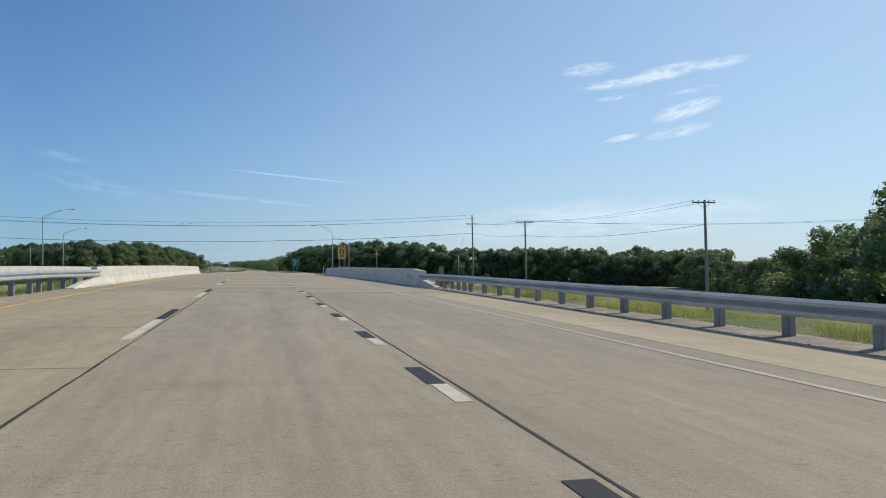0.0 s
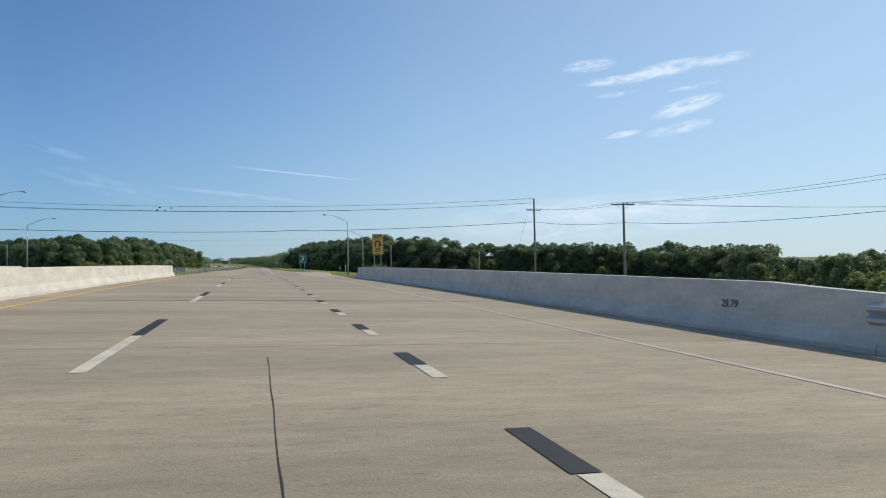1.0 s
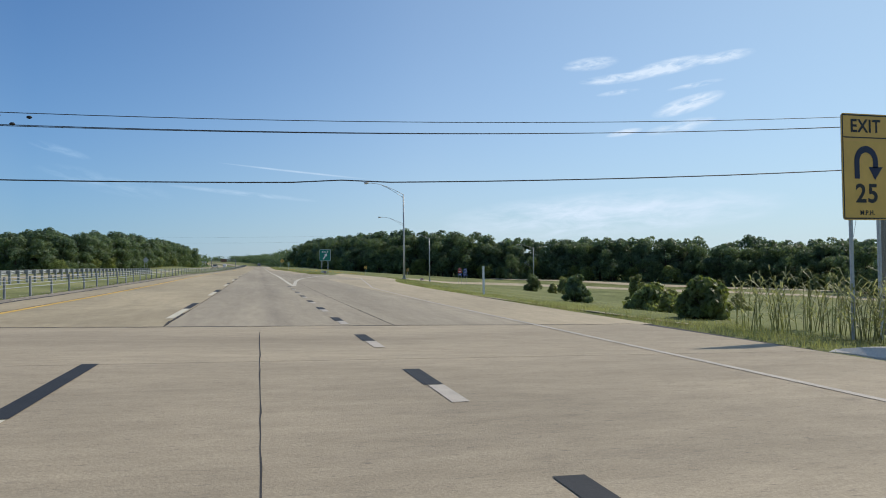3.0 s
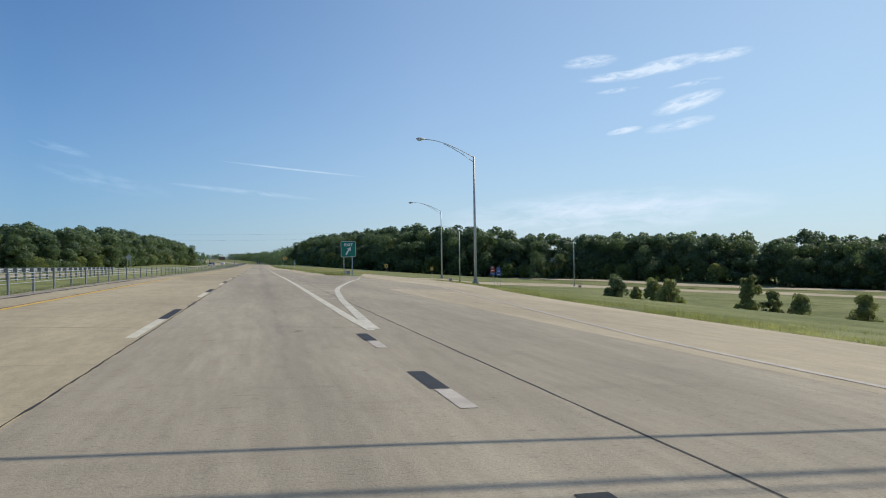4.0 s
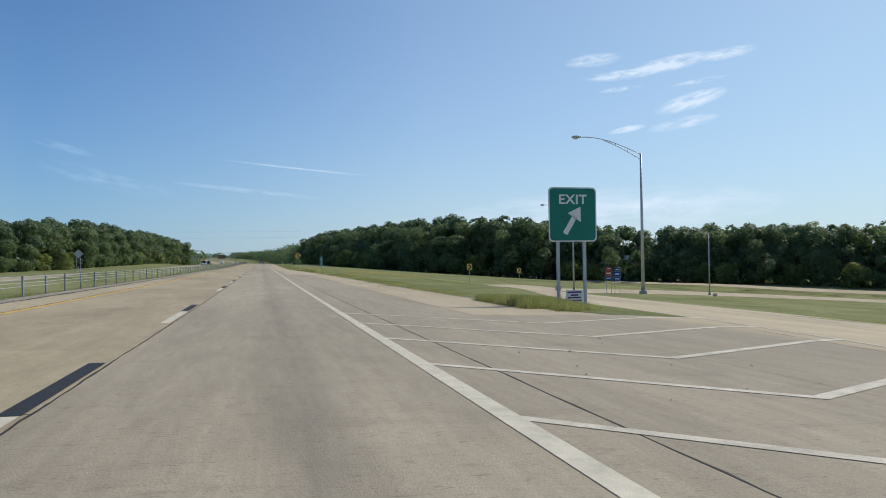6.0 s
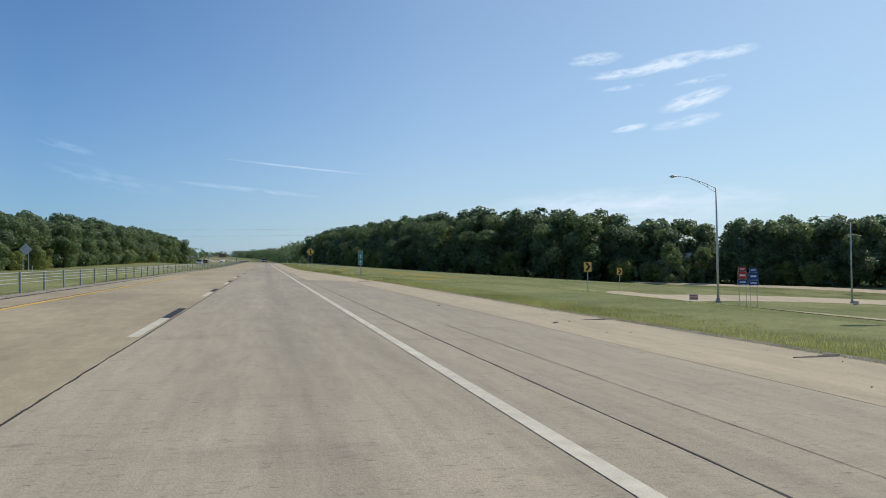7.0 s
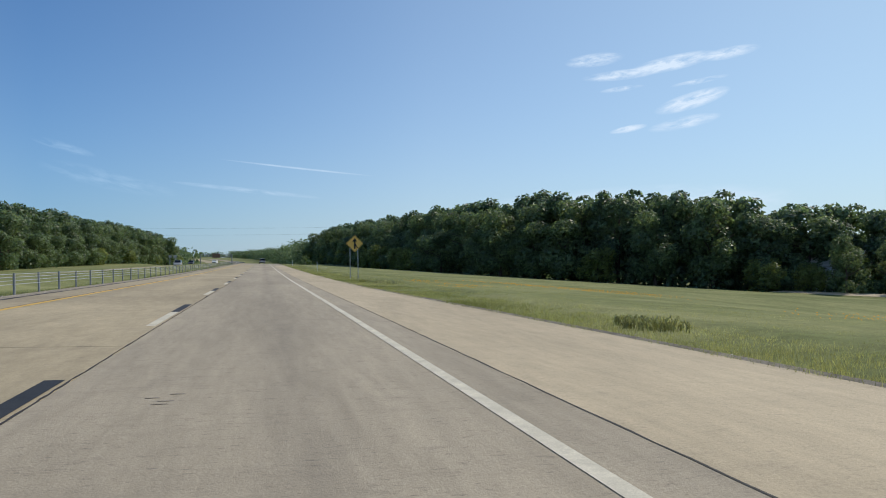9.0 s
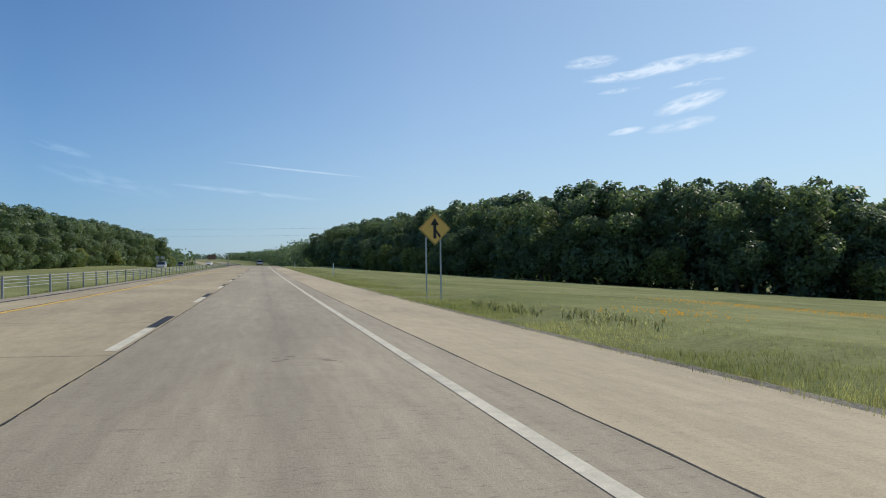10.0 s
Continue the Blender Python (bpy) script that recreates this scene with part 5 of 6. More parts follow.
def merge_sign():
    cx, y = 7.25, 321.4
    g = land(cx, y)
    t = thing("merge_sign", pose(cx, y, g), "yellow diamond merge sign with a black arrow on two posts", "road sign")
    posts(t, (-0.38, 0.25), -0.4, 3.75 - g, 0.03)
    d = 0.70
    p = part("panel", plate([(0, d), (-d, 0), (0, -d), (d, 0)], 0, 0.012), M["alu"], t)
    p.location = (0, 0, 4.1 - g)
    part("border", plate([(0, d), (-d, 0), (0, -d), (d, 0)], -0.004, 0.002), M["sign_yellow"], p)
    bm = bmesh.new()
    for a, b in (((0, .66), (.66, 0)), ((.66, 0), (0, -.66)), ((0, -.66), (-.66, 0)), ((-.66, 0), (0, .66))):
        q = [Vector(a), Vector(b), Vector(b) * .965, Vector(a) * .965]
        bm.faces.new([bm.verts.new((w.x, -0.007, w.y)) for w in q])
    part("edge_line", bm, M["sign_black"], p)
    part("arrow_shaft", stroke([(0, -0.42), (0, 0.2)], 0.13, -0.008), M["sign_black"], p)
    part("arrow_head", shape([(-0.19, -0.008, 0.15), (0.19, -0.008, 0.15), (0, -0.008, 0.45)], [(0, 1, 2)]), M["sign_black"], p)
    part("joining_lane", stroke([(0.22, -0.36), (0.17, -0.25), (0.02, -0.06)], 0.09, -0.0085), M["sign_black"], p)


merge_sign()


def mile_marker():
    cx, y = 6.76, 256.6
    g = land(cx, y)
    t = thing("mile_marker", pose(cx, y, g), "narrow green mile marker with white numerals on a post", "road sign")
    posts(t, (0.0,), -0.4, 3.1 - g, 0.03)
    p = part("panel", rounded(0.33, 1.02, 0.03, 0.008), M["alu"], t)
    p.location = (0, 0, 2.67 - g)
    part("border", rounded(0.33, 1.02, 0.03, 0.002, -0.004), M["sign_white"], p)
    part("face", rounded(0.30, 0.99, 0.025, 0.002, -0.007), M["sign_green"], p)
    lettering("MILE", 0.115, 0, 0.38, -0.010, M["sign_white"], p)
    lettering("2", 0.36, 0, 0.09, -0.010, M["sign_white"], p)
    lettering("6", 0.36, 0, -0.29, -0.010, M["sign_white"], p)


mile_marker()


def chevron_sign(x, y, z, rz):
    g = land(x, y)
    t = thing("chevron_sign", pose(x, y, g, 0, 0, rz), "yellow curve chevron sign on a thin post outside the loop", "road sign", "chevron signs")
    posts(t, (0.0,), -0.4, z - g + 0.3, 0.03)
    p = part("panel", rounded(0.62, 0.78, 0.04, 0.01), M["alu"], t)
    p.location = (0, 0, z - g)
    part("face", rounded(0.62, 0.78, 0.04, 0.002, -0.004), M["sign_yellow"], p)
    part("chevron", stroke([(-0.12, -0.30), (0.14, 0.0), (-0.12, 0.30)], 0.17, -0.008), M["sign_black"], p)


chevron_sign(25.2, 257.8, 1.72, -8)
chevron_sign(40.5, 280.9, 0.85, -30)


def shield_signs():
    for k, (dx, cols) in enumerate(((-0.0, ("sign_red", "sign_red", "sign_blue")), (2.0, ("sign_blue", "sign_blue", "sign_blue")))):
        x, y = 55.0 + dx * 0.8, 278.0 + dx * 0.05
        g = land(x, y)
        t = thing("route_sign", pose(x, y, g, 0, 0, -20), "stacked red and blue route shields on two posts" if k == 0 else "stacked blue route shields on two posts", "road sign", "route signs")
        posts(t, (-0.4, 0.4), -0.4, 4.6, 0.03)
        for j, (c, zc, w, h) in enumerate(zip(cols, (4.4, 3.65, 2.85), (0.9, 1.1, 1.15), (0.5, 0.85, 0.6))):
            p = part("panel", rounded(w, h, 0.08, 0.01), M["alu"], t)
            p.location = (0, 0, zc)
            part("face", rounded(w - 0.04, h - 0.04, 0.07, 0.002, -0.004), M[c], p)
            part("print_bar", box(bmesh.new(), -w * .3, w * .3, -0.009, -0.007, -h * .12, h * .12), M["sign_white"], p)


shield_signs()


def sign_back(x, y, z, half, diamond, label):
    g = land(x, y)
    t = thing("road_sign", pose(x, y, g), label, "road sign", "signs seen from behind")
    posts(t, (-half * .4, half * .4), -0.4, z - g + half * .3, 0.04, -0.05)
    pts = [(0, half), (-half, 0), (0, -half), (half, 0)] if diamond else [(half, half * .8), (-half, half * .8), (-half, -half * .8), (half, -half * .8)]
    p = part("panel", plate(pts, 0, 0.012), M["alu"], t)
    p.location = (0, 0, z - g)


sign_back(-34.1, 321.5, 4.9, 0.88, True, "grey back of a diamond sign beside the opposite carriageway")
sign_back(-32.2, 548, 5.9, 0.55, False, "grey back of a square sign beside the opposite carriageway")
sign_back(-34.4, 552, 6.0, 0.55, False, "grey back of a square sign beside the opposite carriageway")


def delineator(x, y, h=1.25):
    ob = mesh_object("delineator_post", bevelled_box(-0.05, 0.05, -0.02, 0.02, -0.2, h, 0.01), M["sign_white"])
    ob.matrix_basis = pose(x, y, land(x, y))
    tagged(ob, "slim white plastic marker post in the grass", "marker post", "white marker posts")


delineator(10.2, 118.5, 1.35)
delineator(8.0, 372.0)
delineator(-38.0, 338.0)
delineator(8.2, 468.0)

# ---- bushes and tall weeds ----
def bush(x, y, w, h, seed, material, label, light=False):
    g = land(x, y)
    t = make_tree(seed, h, w / 2, 0.08 + 0.011 * h, 5600, material, label, 0.0, "bush", "bush", "bushes in the grass", True)
    t.matrix_basis = pose(x, y, g, 0, 0, seed * 40)
    return t


M["leaf_bush"] = foliage("willow_leaves", (0.23, 0.28, 0.11), (0.34, 0.38, 0.17), 0.4)
M["leaf_bush_dark"] = foliage("cedar_leaves", (0.15, 0.21, 0.10), (0.21, 0.27, 0.13), 0.4)
bush(45.0, 199.0, 3.9, 2.9, 71, M["leaf_bush_dark"], "dense green bush in the mown infield")
bush(50.9, 203.8, 2.2, 1.9, 72, M["leaf_bush"], "low light green bush in the mown infield")
bush(52.0, 201.3, 3.8, 3.7, 73, M["leaf_bush"], "leafy light green bush in the mown infield")
bush(51.6, 196.9, 4.2, 3.2, 74, M["leaf_bush"], "broad light green bush in the mown infield")
bush(62.9, 195.5, 4.6, 5.6, 75, M["leaf_bush"], "tall light green bush in the mown infield")
bush(64.8, 193.6, 3.2, 4.0, 86, M["leaf_bush"], "upright light green bush in the mown infield")
bush(66.5, 190.6, 4.0, 3.3, 76, M["leaf_bush"], "small light green bush in the mown infield")
bush(70.0, 184.0, 4.6, 3.6, 77, M["leaf_bush"], "ragged green bush in the mown infield")
bush(70.5, 179.0, 4.0, 2.8, 87, M["leaf_bush"], "low ragged green bush in the mown infield")
bush(18.2, 125.5, 2.0, 1.5, 78, M["leaf_mid"], "small dark green bush near the bridge end")
bush(13.0, 108.5, 2.0, 0.9, 79, M["leaf_light"], "weedy green bush near the bridge end")
bush(11.2, 103.0, 1.7, 0.9, 80, M["leaf_light"], "weedy green bush beside the parapet")
bush(-80, 408, 9.0, 7.0, 81, M["leaf_light"], "bright young green bush before the wood")
bush(-70, 455, 8.0, 6.0, 82, M["leaf_light"], "bright young green bush before the wood")


def canes(name, cx, cy, rx, ry, count, h, seed, label, material="grass_pale"):
    """A stand of reedy weeds: bent stems with long leaves."""
    r = random.Random(seed)
    bm = bmesh.new()
    for k in range(count):
        a, d = r.uniform(0, 6.28), math.sqrt(r.random())
        x, y = cx + rx * d * math.cos(a), cy + ry * d * math.sin(a)
        g = land(x, y)
        hh = h * r.uniform(0.6, 1.15)
        lean = Vector((r.uniform(-.25, .25), r.uniform(-.25, .25), 0)) * hh
        tube(bm, [(x, y, g), (x + lean.x * .4, y + lean.y * .4, g + hh * .6), (x + lean.x, y + lean.y, g + hh)], [0.012, 0.009, 0.003], 4, False)
        for j in range(9):
            f = r.uniform(0.15, 1.0)
            p = Vector((x + lean.x * f * f, y + lean.y * f * f, g + hh * f))
            b = r.uniform(0, 6.28)
            o = Vector((math.cos(b), math.sin(b), r.uniform(0.2, 0.9))).normalized()
            s = Vector((-o.y, o.x, 0)).normalized() * 0.013
            ln = min(r.uniform(0.25, 0.5), 0.75 * hh)
            m1 = p + o * ln * .5 + Vector((0, 0, 0.03))
            m2 = p + o * ln + Vector((0, 0, -0.10))
            v = [bm.verts.new(q) for q in (p - s * .4, p + s * .4, m1 + s, m1 - s, m2)]
            bm.faces.new((v[0], v[1], v[2], v[3]))
            bm.faces.new((v[3], v[2], v[4]))
    tagged(mesh_object(name, bm, M[material]), label, "weeds", kind="stuff")


M["grass_pale"] = foliage("pale_seed_grass", (0.33, 0.37, 0.18), (0.48, 0.49, 0.30))
canes("tall_weeds", 10.4, 98.0, 1.1, 2.4, 110, 1.12, 31, "stand of tall pale weeds around the sign posts")
canes("tall_weeds", -6.75, 92.6, 0.35, 0.8, 26, 0.28, 36, "small weeds at the foot of the concrete parapet")
canes("tall_weeds", 7.3, 306.4, 0.7, 2.2, 50, 0.18, 32, "clump of pale seeding weeds in the grass")
canes("tall_weeds", 7.1, 276.8, 0.5, 1.0, 80, 0.17, 35, "small clump of dark weeds at the shoulder", "grass")
canes("tall_weeds", 6.9, 252.0, 0.45, 3.4, 90, 0.12, 37, "fringe of pale seeding weeds along the shoulder")
canes("tall_weeds", 6.6, 311.0, 0.6, 2.6, 50, 0.12, 39, "fringe of pale seeding weeds along the shoulder")


# ---- grass ----
def grass(name, zones, seed, label, material):
    """Blades in tufts: zones of (inner edge, width, y0, y1, tufts, height)."""
    r = np.random.RandomState(seed)
    V, Fc = [], []
    n0 = 0
    for edge, width, y0, y1, count, height in zones:
        ys = r.uniform(y0, y1, count)
        f = r.uniform(0, 1, count) ** 1.5
        for y, u in zip(ys, f):
            e = edge(y) if callable(edge) else edge
            x = e + width * u
            if noise.noise((x * 0.35, y * 0.35, 9)) < -0.25:
                continue
            if 160 < y < 312 and min((x - a) ** 2 + (y - b) ** 2 for a, b in RAMP) < 23:
                continue
            g = land(x, y) - 0.02
            h0 = height * (1.25 - 0.6 * u) * (0.75 + 0.6 * noise.noise((x * 0.18, y * 0.18, 4)))
            for k in range(9):
                a = r.uniform(0, 6.28)
                h = max(0.05, h0 * r.uniform(0.5, 1.3))
                bx, by = x + r.uniform(-.2, .2), y + r.uniform(-.2, .2)
                w = 0.003 + 0.011 * h
                ca, sa = math.cos(a) * w, math.sin(a) * w
                lx, ly = r.uniform(-.5, .5) * h, r.uniform(-.5, .5) * h
                V += [(bx - ca, by - sa, g), (bx + ca, by + sa, g), (bx + lx, by + ly, g + h)]
                Fc.append((n0, n0 + 1, n0 + 2))
                n0 += 3
    me = bpy.data.meshes.new(name)
    me.from_pydata(V, [], Fc)
    me.materials.append(material)
    tagged(new(name, me), label, "grass", kind="stuff")


edge2 = lambda y: pick(PAVE_R2, y) + 0.06
edge1 = lambda y: pick(PAVE_R, y) + 0.2
grass("verge_grass", [(edge2, 2.4, 200, 345, 14000, 0.115), (edge2, 14, 200, 350, 13500, 0.085), (edge2, 5, 345, 430, 4000, 0.12),
                      (edge1, 2.0, 95, 190, 5000, 0.15), (edge1, 14, 100, 200, 8000, 0.10), (9.75, 3.4, 8, 42, 7000, 0.24), (7.4, 3.7, 191.3, 199, 3400, 0.26)], 41, "rough roadside grass with long blades", M["grass"])
grass("median_grass", [(-8.4, -2.5, 96, 400, 12000, 0.14), (-8.4, -8.5, 90, 380, 7000, 0.14), (-7.9, -5, 5, 40, 2500, 0.25)], 42, "rough grass of the median strip", M["grass"])


def flowers():
    r = random.Random(51)
    V, Fc = [], []
    for cx, cy, rx, ry, count in ((24.5, 316.5, 7, 6.0, 700), (19.5, 319.5, 4.0, 3.0, 260), (9.7, 307.6, 1.6, 1.6, 110), (9.7, 298.4, 1.5, 1.2, 90), (16.5, 279, 3, 3, 120), (10.2, 251.6, 1.8, 1.0, 90), (31, 320, 5, 4, 300)):
        for k in range(count):
            x, y = cx + r.gauss(0, rx * .5), cy + r.gauss(0, ry * .5)
            g = land(x, y) + r.uniform(0.10, 0.24)
            s = r.uniform(0.012, 0.024)
            i = len(V)
            V += [(x - s, y - s, g), (x + s, y - s, g), (x + s, y + s, g + s), (x - s, y + s, g + s)]
            Fc.append((i, i + 1, i + 2, i + 3))
    me = bpy.data.meshes.new("wildflowers")
    me.from_pydata(V, [], Fc)
    me.materials.append(M["flower"])
    tagged(new("wildflowers", me), "patches of small orange-yellow wildflowers in the grass", "flowers", kind="stuff")


M["flower"] = surface("yellow_petals", (0.68, 0.34, 0.005), 0.8, 0, 0.15, 30, 2, 0, spec=0.05)
flowers()


# ---- vehicles far ahead ----
M["glass"] = surface("dark_car_glass", (0.015, 0.018, 0.02), 0.08, 0, 0.05, 5, 1, 0, spec=0.6)
M["tyre"] = surface("black_rubber", (0.02, 0.02, 0.02), 0.85, 0, 0.1, 40, 3, 0)
M["red_lens"] = surface("red_tail_lens", (0.35, 0.01, 0.01), 0.25, 0, 0.05, 20, 2, 0)
M["clear_lens"] = surface("clear_headlight_lens", (0.7, 0.72, 0.74), 0.15, 0, 0.05, 20, 2, 0)


def loft(rings):
    bm = bmesh.new()
    rs = [[bm.verts.new(p) for p in ring] for ring in rings]
    n = len(rs[0])
    for p, q in zip(rs, rs[1:]):
        for j in range(n):
            bm.faces.new((p[j], p[(j + 1) % n], q[(j + 1) % n], q[j]))
    bm.faces.new(rs[0][::-1])
    bm.faces.new(rs[-1])
    bmesh.ops.recalc_face_normals(bm, faces=bm.faces[:])
    return bm


def wheel(parent, x, y, r, w=0.22):
    bm = tube(bmesh.new(), [(x - w / 2, y, r), (x - w / 2 + 0.03, y, r), (x + w / 2 - 0.03, y, r), (x + w / 2, y, r)], [r * .93, r, r, r * .93], 18)
    t = part("wheel", bm, M["tyre"], parent)
    s = 1 if x > 0 else -1
    part("rim", tube(bmesh.new(), [(x + s * w * .45, y, r), (x + s * (w * .5 + 0.012), y, r)], [r * .62, r * .55], 14), M["galv"], t)


def car(x, y, rz, paint, label, tall=1.72, length=4.7):
    """A sport utility car: lofted body, glazed cabin, wheels and lights; its front towards +y."""
    z = road_z(y) + (FALL * x if x > -8 else opposite(y) + 0.01)
    t = thing("car", pose(x + bend(y), y, z, 0, 0, rz), label, "car", "cars on the highway")
    w, L = 0.93, length / 2
    prof = [(-L, .45, .85), (-L + .12, .32, 1.02), (-L + .9, .28, 1.04), (0.6, .26, 1.02), (L - .9, .28, .98), (L - .25, .30, .86), (L, .42, .66)]
    rings = []
    for yy, zb, zt in prof:
        k = 0.93 if abs(yy) > L - .2 else 1.0
        rings.append([(-w * k, yy, zb), (-w * k, yy, (zb + zt) / 2), (-w * .93 * k, yy, zt), (w * .93 * k, yy, zt), (w * k, yy, (zb + zt) / 2), (w * k, yy, zb)])
    part("body", loft(rings), M[paint], t, smooth=False)
    cab = [(-L + .15, 1.0, 1.03, .80), (-L + .45, 1.02, tall - .06, .70), (-L + 1.2, 1.02, tall, .68), (.35, 1.0, tall - .03, .68), (1.2, .98, 1.02, .80)]
    rings = [[(-.86, yy, zb), (-ww, yy, zt), (ww, yy, zt), (.86, yy, zb)] for yy, zb, zt, ww in cab]
    c = part("cabin", loft(rings), M["glass"], t)
    part("roof", loft([[(-.70, yy, zz), (-.70, yy, zz + .035), (.70, yy, zz + .035), (.70, yy, zz)] for yy, zz in ((-L + .4, tall - .07), (-L + 1.2, tall - .005), (.4, tall - .03))]), M[paint], c)
    for sx in (-1, 1):
        for yy in (-L + .85, L - .9):
            wheel(t, sx * (w - .10), yy, .34)
        part("tail_light", bevelled_box(sx * .80 - .09, sx * .80 + .09, -L - .01, -L + .10, .82, 1.0, .01), M["red_lens"], t)
        part("headlight", bevelled_box(sx * .68 - .16, sx * .68 + .16, L - .12, L + .01, .62, .78, .01), M["clear_lens"], t)
        part("mirror", bevelled_box(sx * 1.02 - .10, sx * 1.02 + .10, .75, .87, 1.02, 1.16, .02), M[paint], t)
    part("bumper", bevelled_box(-.88, .88, -L - .04, -L + .1, .38, .60, .03), M["tyre"], t)
    part("number_plate", bevelled_box(-.16, .16, -L - .05, -L - .03, .66, .78, .002), M["sign_white"], t)


M["paint_dark"] = surface("dark_grey_car_paint", (0.05, 0.05, 0.055), 0.3, 0.2, 0.05, 20, 2, 0)
M["paint_white"] = surface("white_car_paint", (0.68, 0.69, 0.70), 0.3, 0, 0.04, 20, 2, 0)
M["paint_silver"] = surface("silver_car_paint", (0.45, 0.46, 0.47), 0.3, 0.4, 0.04, 20, 2, 0)
car(-0.1, 510, 0, "paint_silver", "silver grey sport utility car driving far ahead")
car(-22.3, 468, 180, "paint_silver", "silver sport utility car on the opposite carriageway")
car(-25.6, 540, 180, "paint_dark", "dark car on the opposite carriageway")
car(-22.3, 660, 180, "paint_white", "white car on the opposite carriageway", 1.5)


def semi_truck(x, y):
    z = road_z(y) + opposite(y) + 0.01
    t = thing("truck", pose(x + bend(y), y, z, 0, 0, 180), "white semi-trailer truck on the opposite carriageway", "truck")
    part("trailer", bevelled_box(-1.28, 1.28, -11, 2.6, 1.15, 4.05, .05), M["paint_white"], t)
    part("cab", loft([[(-1.2, 3.0, .7), (-1.2, 3.0, 3.7), (1.2, 3.0, 3.7), (1.2, 3.0, .7)], [(-1.2, 4.6, .7), (-1.15, 4.6, 3.2), (1.15, 4.6, 3.2), (1.2, 4.6, .7)], [(-1.15, 5.1, .7), (-1.1, 5.0, 2.0), (1.1, 5.0, 2.0), (1.15, 5.1, .7)], [(-1.05, 6.6, .7), (-1.0, 6.5, 1.8), (1.0, 6.5, 1.8), (1.05, 6.6, .7)]]), M["paint_white"], t)
    part("windscreen", bevelled_box(-1.0, 1.0, 4.72, 4.80, 2.1, 2.9, .02), M["glass"], t)
    part("grille", bevelled_box(-.55, .55, 6.55, 6.66, .8, 1.6, .03), M["galv_dark"], t)
    for sx in (-1, 1):
        for yy in (-9.8, -8.5, 2.4, 3.6, 5.8):
            wheel(t, sx * 1.08, yy, .5, .3)


semi_truck(-25.8, 720)


# ---- far sign gantry over the opposite road ----
def gantry(y=842):
    b, g = bend(842), road_z(842)
    t = thing("sign_gantry", pose(b - 26, y, g), "grey steel sign gantry across the opposite carriageway", "gantry")
    for x in (-11.5, 12):
        part("column", tube(bmesh.new(), [(x, 0, -1), (x, 0, 9.4)], [.40, .34], 10), M["galv_dark"], t)
    for z in (7.6, 9.2):
        for yy in (-.7, .7):
            part("chord", tube(bmesh.new(), [(-11.5, yy, z), (12, yy, z)], .17, 6), M["galv_dark"], t)
    for k in range(14):
        x = -11 + 1.65 * k
        part("diagonal", tube(bmesh.new(), [(x, -.7, 7.6 if k % 2 else 9.2), (x + 1.65, -.7, 9.2 if k % 2 else 7.6)], .12, 5), M["galv_dark"], t)
    part("sign_panel", bevelled_box(-2.6, 3.4, -.95, -.85, 6.6, 10.0, .03), M["rust"], t, "brown back of a large sign")


M["rust"] = surface("brown_sign_back", (0.20, 0.13, 0.10), 0.7, 0.2, 0.15, 10, 1, 0)
gantry()


# ---- a white house before the wood ----
def house(x, y):
    g = land(x, y)
    t = thing("house", pose(x, y, g, 0, 0, 25), "white gabled house half hidden before the wood", "house")
    w, d, h, r = 4.0, 5.0, 5.6, 8.4
    bm = shape([(-w, -d, 0), (w, -d, 0), (w, d, 0), (-w, d, 0), (-w, -d, h), (w, -d, h), (w, d, h), (-w, d, h), (0, -d, r - .1), (0, d, r - .1)],
               [(0, 1, 5, 8, 4), (1, 2, 6, 5), (2, 3, 7, 9, 6), (3, 0, 4, 7)])
    part("wall", bm, M["paint_white"], t)
    roof = bmesh.new()
    for s in (-1, 1):
        vs = [roof.verts.new(p) for p in ((0, -d - .4, r), (s * (w + .4), -d - .4, h - .25), (s * (w + .4), d + .4, h - .25), (0, d + .4, r), (0, -d - .4, r - .15), (s * (w + .4), -d - .4, h - .4), (s * (w + .4), d + .4, h - .4), (0, d + .4, r - .15))]
        for f in ((0, 1, 2, 3), (7, 6, 5, 4), (0, 4, 5, 1), (1, 5, 6, 2), (2, 6, 7, 3)):
            roof.faces.new([vs[k] for k in f])
    bmesh.ops.recalc_face_normals(roof, faces=roof.faces[:])
    part("roof", roof, M["barrier"], t, "pale grey metal roof")
    for z in (1.2, 3.8):
        for x0 in (-2.2, 1.0):
            wd = part("window", bevelled_box(x0, x0 + 1.1, -d - .06, -d + .02, z, z + 1.4, .02), M["sign_white"], t)
            part("pane", box(bmesh.new(), x0 + .08, x0 + 1.02, -d - .075, -d - .062, z + .08, z + 1.32), M["glass"], wd)


house(114, 384)
bush(105.5, 373, 10.0, 11.0, 83, M["leaf_mid"], "spreading green bush before the house")
bush(109.5, 376, 10.0, 10.0, 84, M["leaf_mid"], "spreading green bush before the house")
bush(114.5, 372, 9.0, 10.5, 85, M["leaf_mid"], "spreading green bush before the house")

# a stout timber post behind the guard rail's end
post_z = land(9.5, 41.6)
timber = mesh_object("timber_post", bevelled_box(-0.11, 0.11, -0.09, 0.09, -0.4, 1.42 - post_z, 0.015), M["wood_pole"])
timber.matrix_basis = pose(9.5, 41.6, post_z)
tagged(timber, "stout weathered grey timber post behind the guard rail", "post")

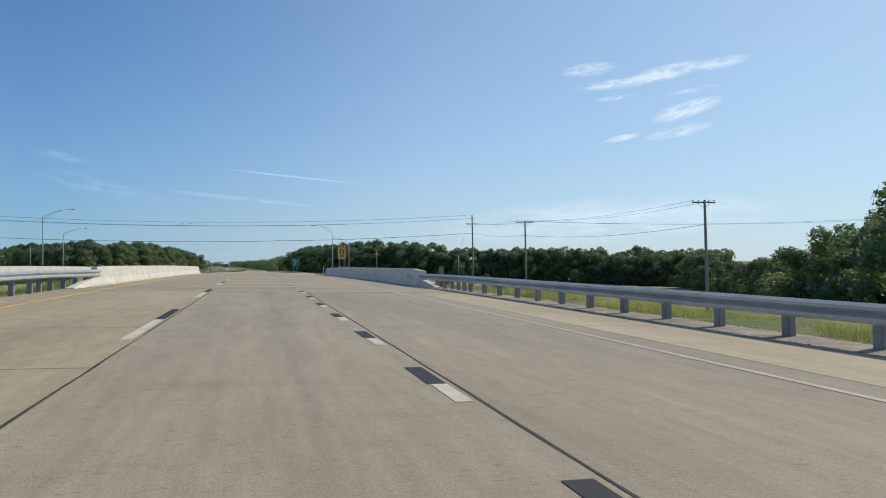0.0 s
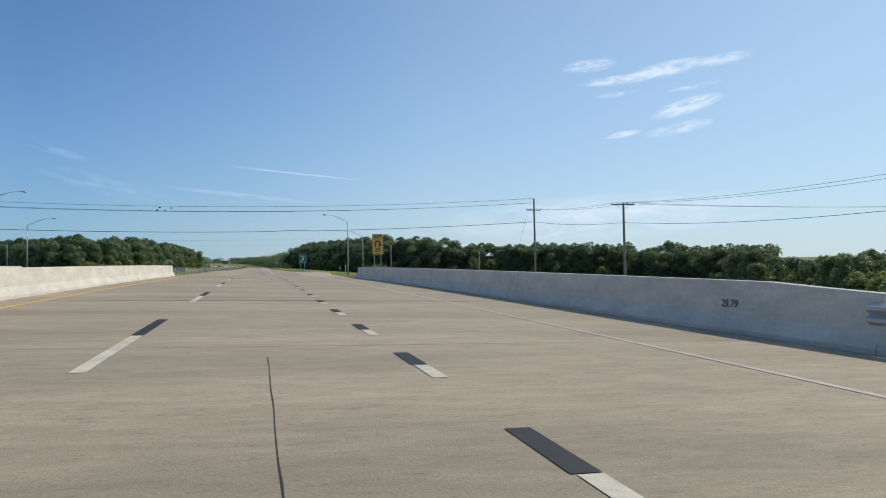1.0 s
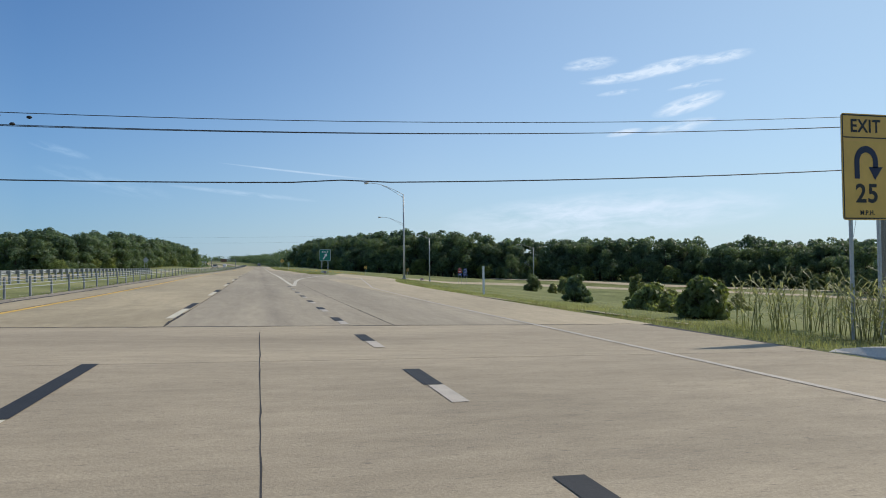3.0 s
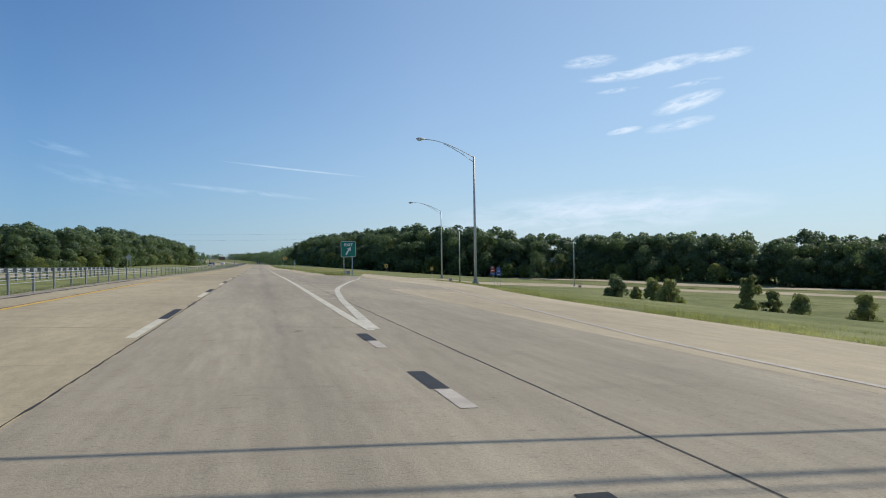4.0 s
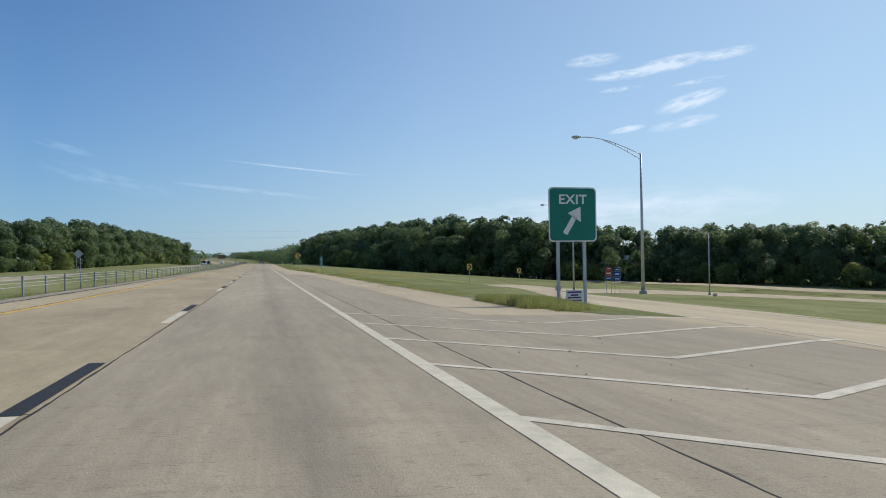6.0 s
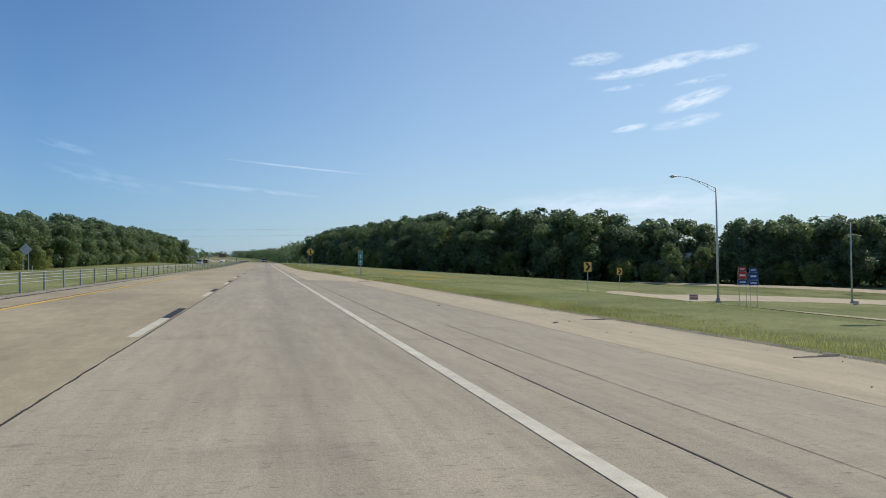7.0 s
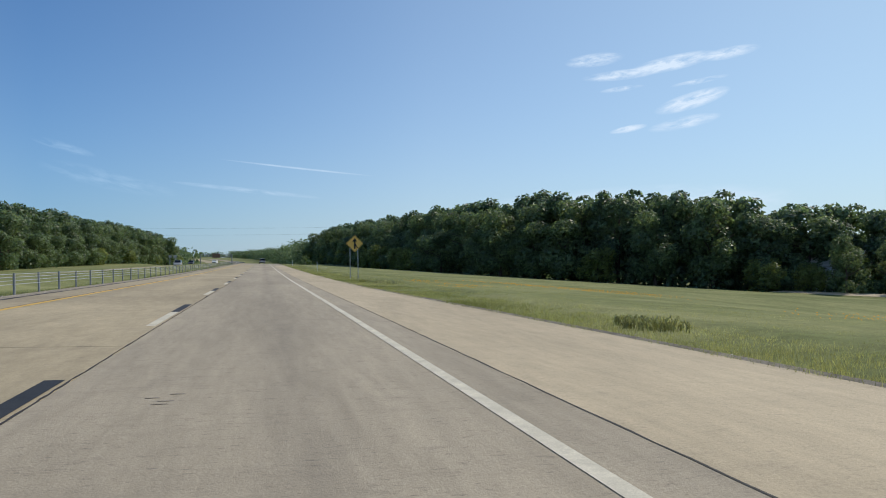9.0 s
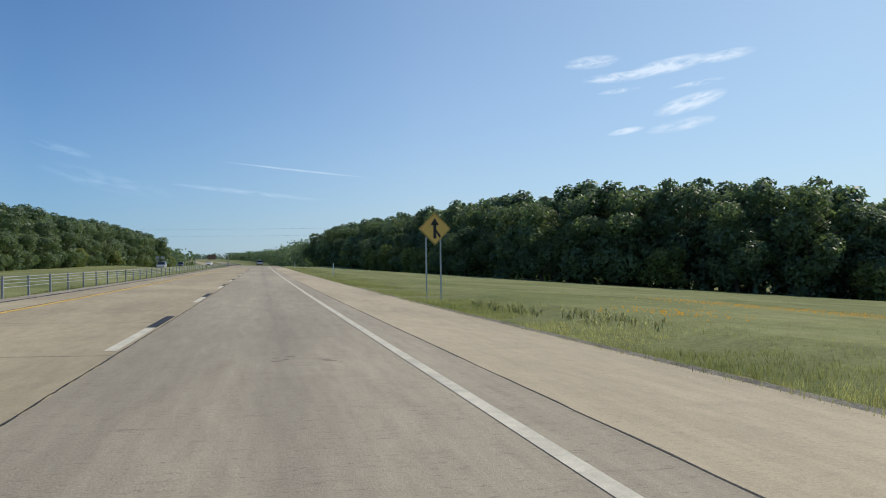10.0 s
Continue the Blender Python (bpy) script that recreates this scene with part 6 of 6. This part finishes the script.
# small survey boards near the ramp
for x, y in ((41.6, 267.9), (84.6, 291.5)):
    s = thing("yard_sign", pose(x, y, land(x, y), 0, 0, -15), "small white placard with red print stuck in the grass", "sign", "small placards")
    posts(s, (-0.3, 0.3), -0.2, 0.5, 0.012, 0.01)
    part("board", bevelled_box(-0.45, 0.45, -0.008, 0.0, 0.15, 0.75, 0.003), M["sign_white"], s)
    for z in (0.62, 0.45, 0.28):
        part("print_bar", box(bmesh.new(), -0.38, 0.38, -0.011, -0.009, z - 0.05, z + 0.05), M["sign_red"], s)


# ---- loose stones ----
def stones(name, zones, seed, label):
    """Angular pebbles strewn along the edges: zones of (inner edge, width, y0, y1, count, size)."""
    r = random.Random(seed)
    V, Fc = [], []
    for edge, width, y0, y1, count, size in zones:
        for k in range(count):
            y = r.uniform(y0, y1)
            x = (edge(y) if callable(edge) else edge) + width * r.random()
            g = (deck(x, y) if x < 8 and y < 190 else land(x, y)) + 0.012
            s = size * r.uniform(0.4, 1.3)
            i = len(V)
            V += [(x + s * r.uniform(.6, 1), y, g), (x, y + s * r.uniform(.6, 1.2), g), (x - s * r.uniform(.6, 1), y, g), (x, y - s * r.uniform(.6, 1.2), g), (x + s * r.uniform(-.3, .3), y, g + s * r.uniform(.2, .45)), (x, y, g - s * .5)]
            Fc += [(i + a, i + b, i + c) for a, b, c in ((0, 1, 4), (1, 2, 4), (2, 3, 4), (3, 0, 4), (1, 0, 5), (2, 1, 5), (3, 2, 5), (0, 3, 5))]
    me = bpy.data.meshes.new(name)
    me.from_pydata(V, [], Fc)
    me.materials.append(M["pebble"])
    tagged(new(name, me), label, "stones", kind="stuff")


M["pebble"] = surface("pale_pebbles", (0.46, 0.42, 0.35), 0.9, 0, 0.25, 40, 3, 0.1, island=0.4)
stones("loose_stones", [(8.0, 1.75, 8, 41, 4500, 0.022), (edge2, 0.3, 194, 300, 500, 0.02), (-7.0, -1.2, 100, 300, 2500, 0.028), (5.6, 1.4, 195, 260, 60, 0.025), (3.0, 3.0, 165, 190, 50, 0.025)], 61, "scattered small pale stones along the pavement edges")
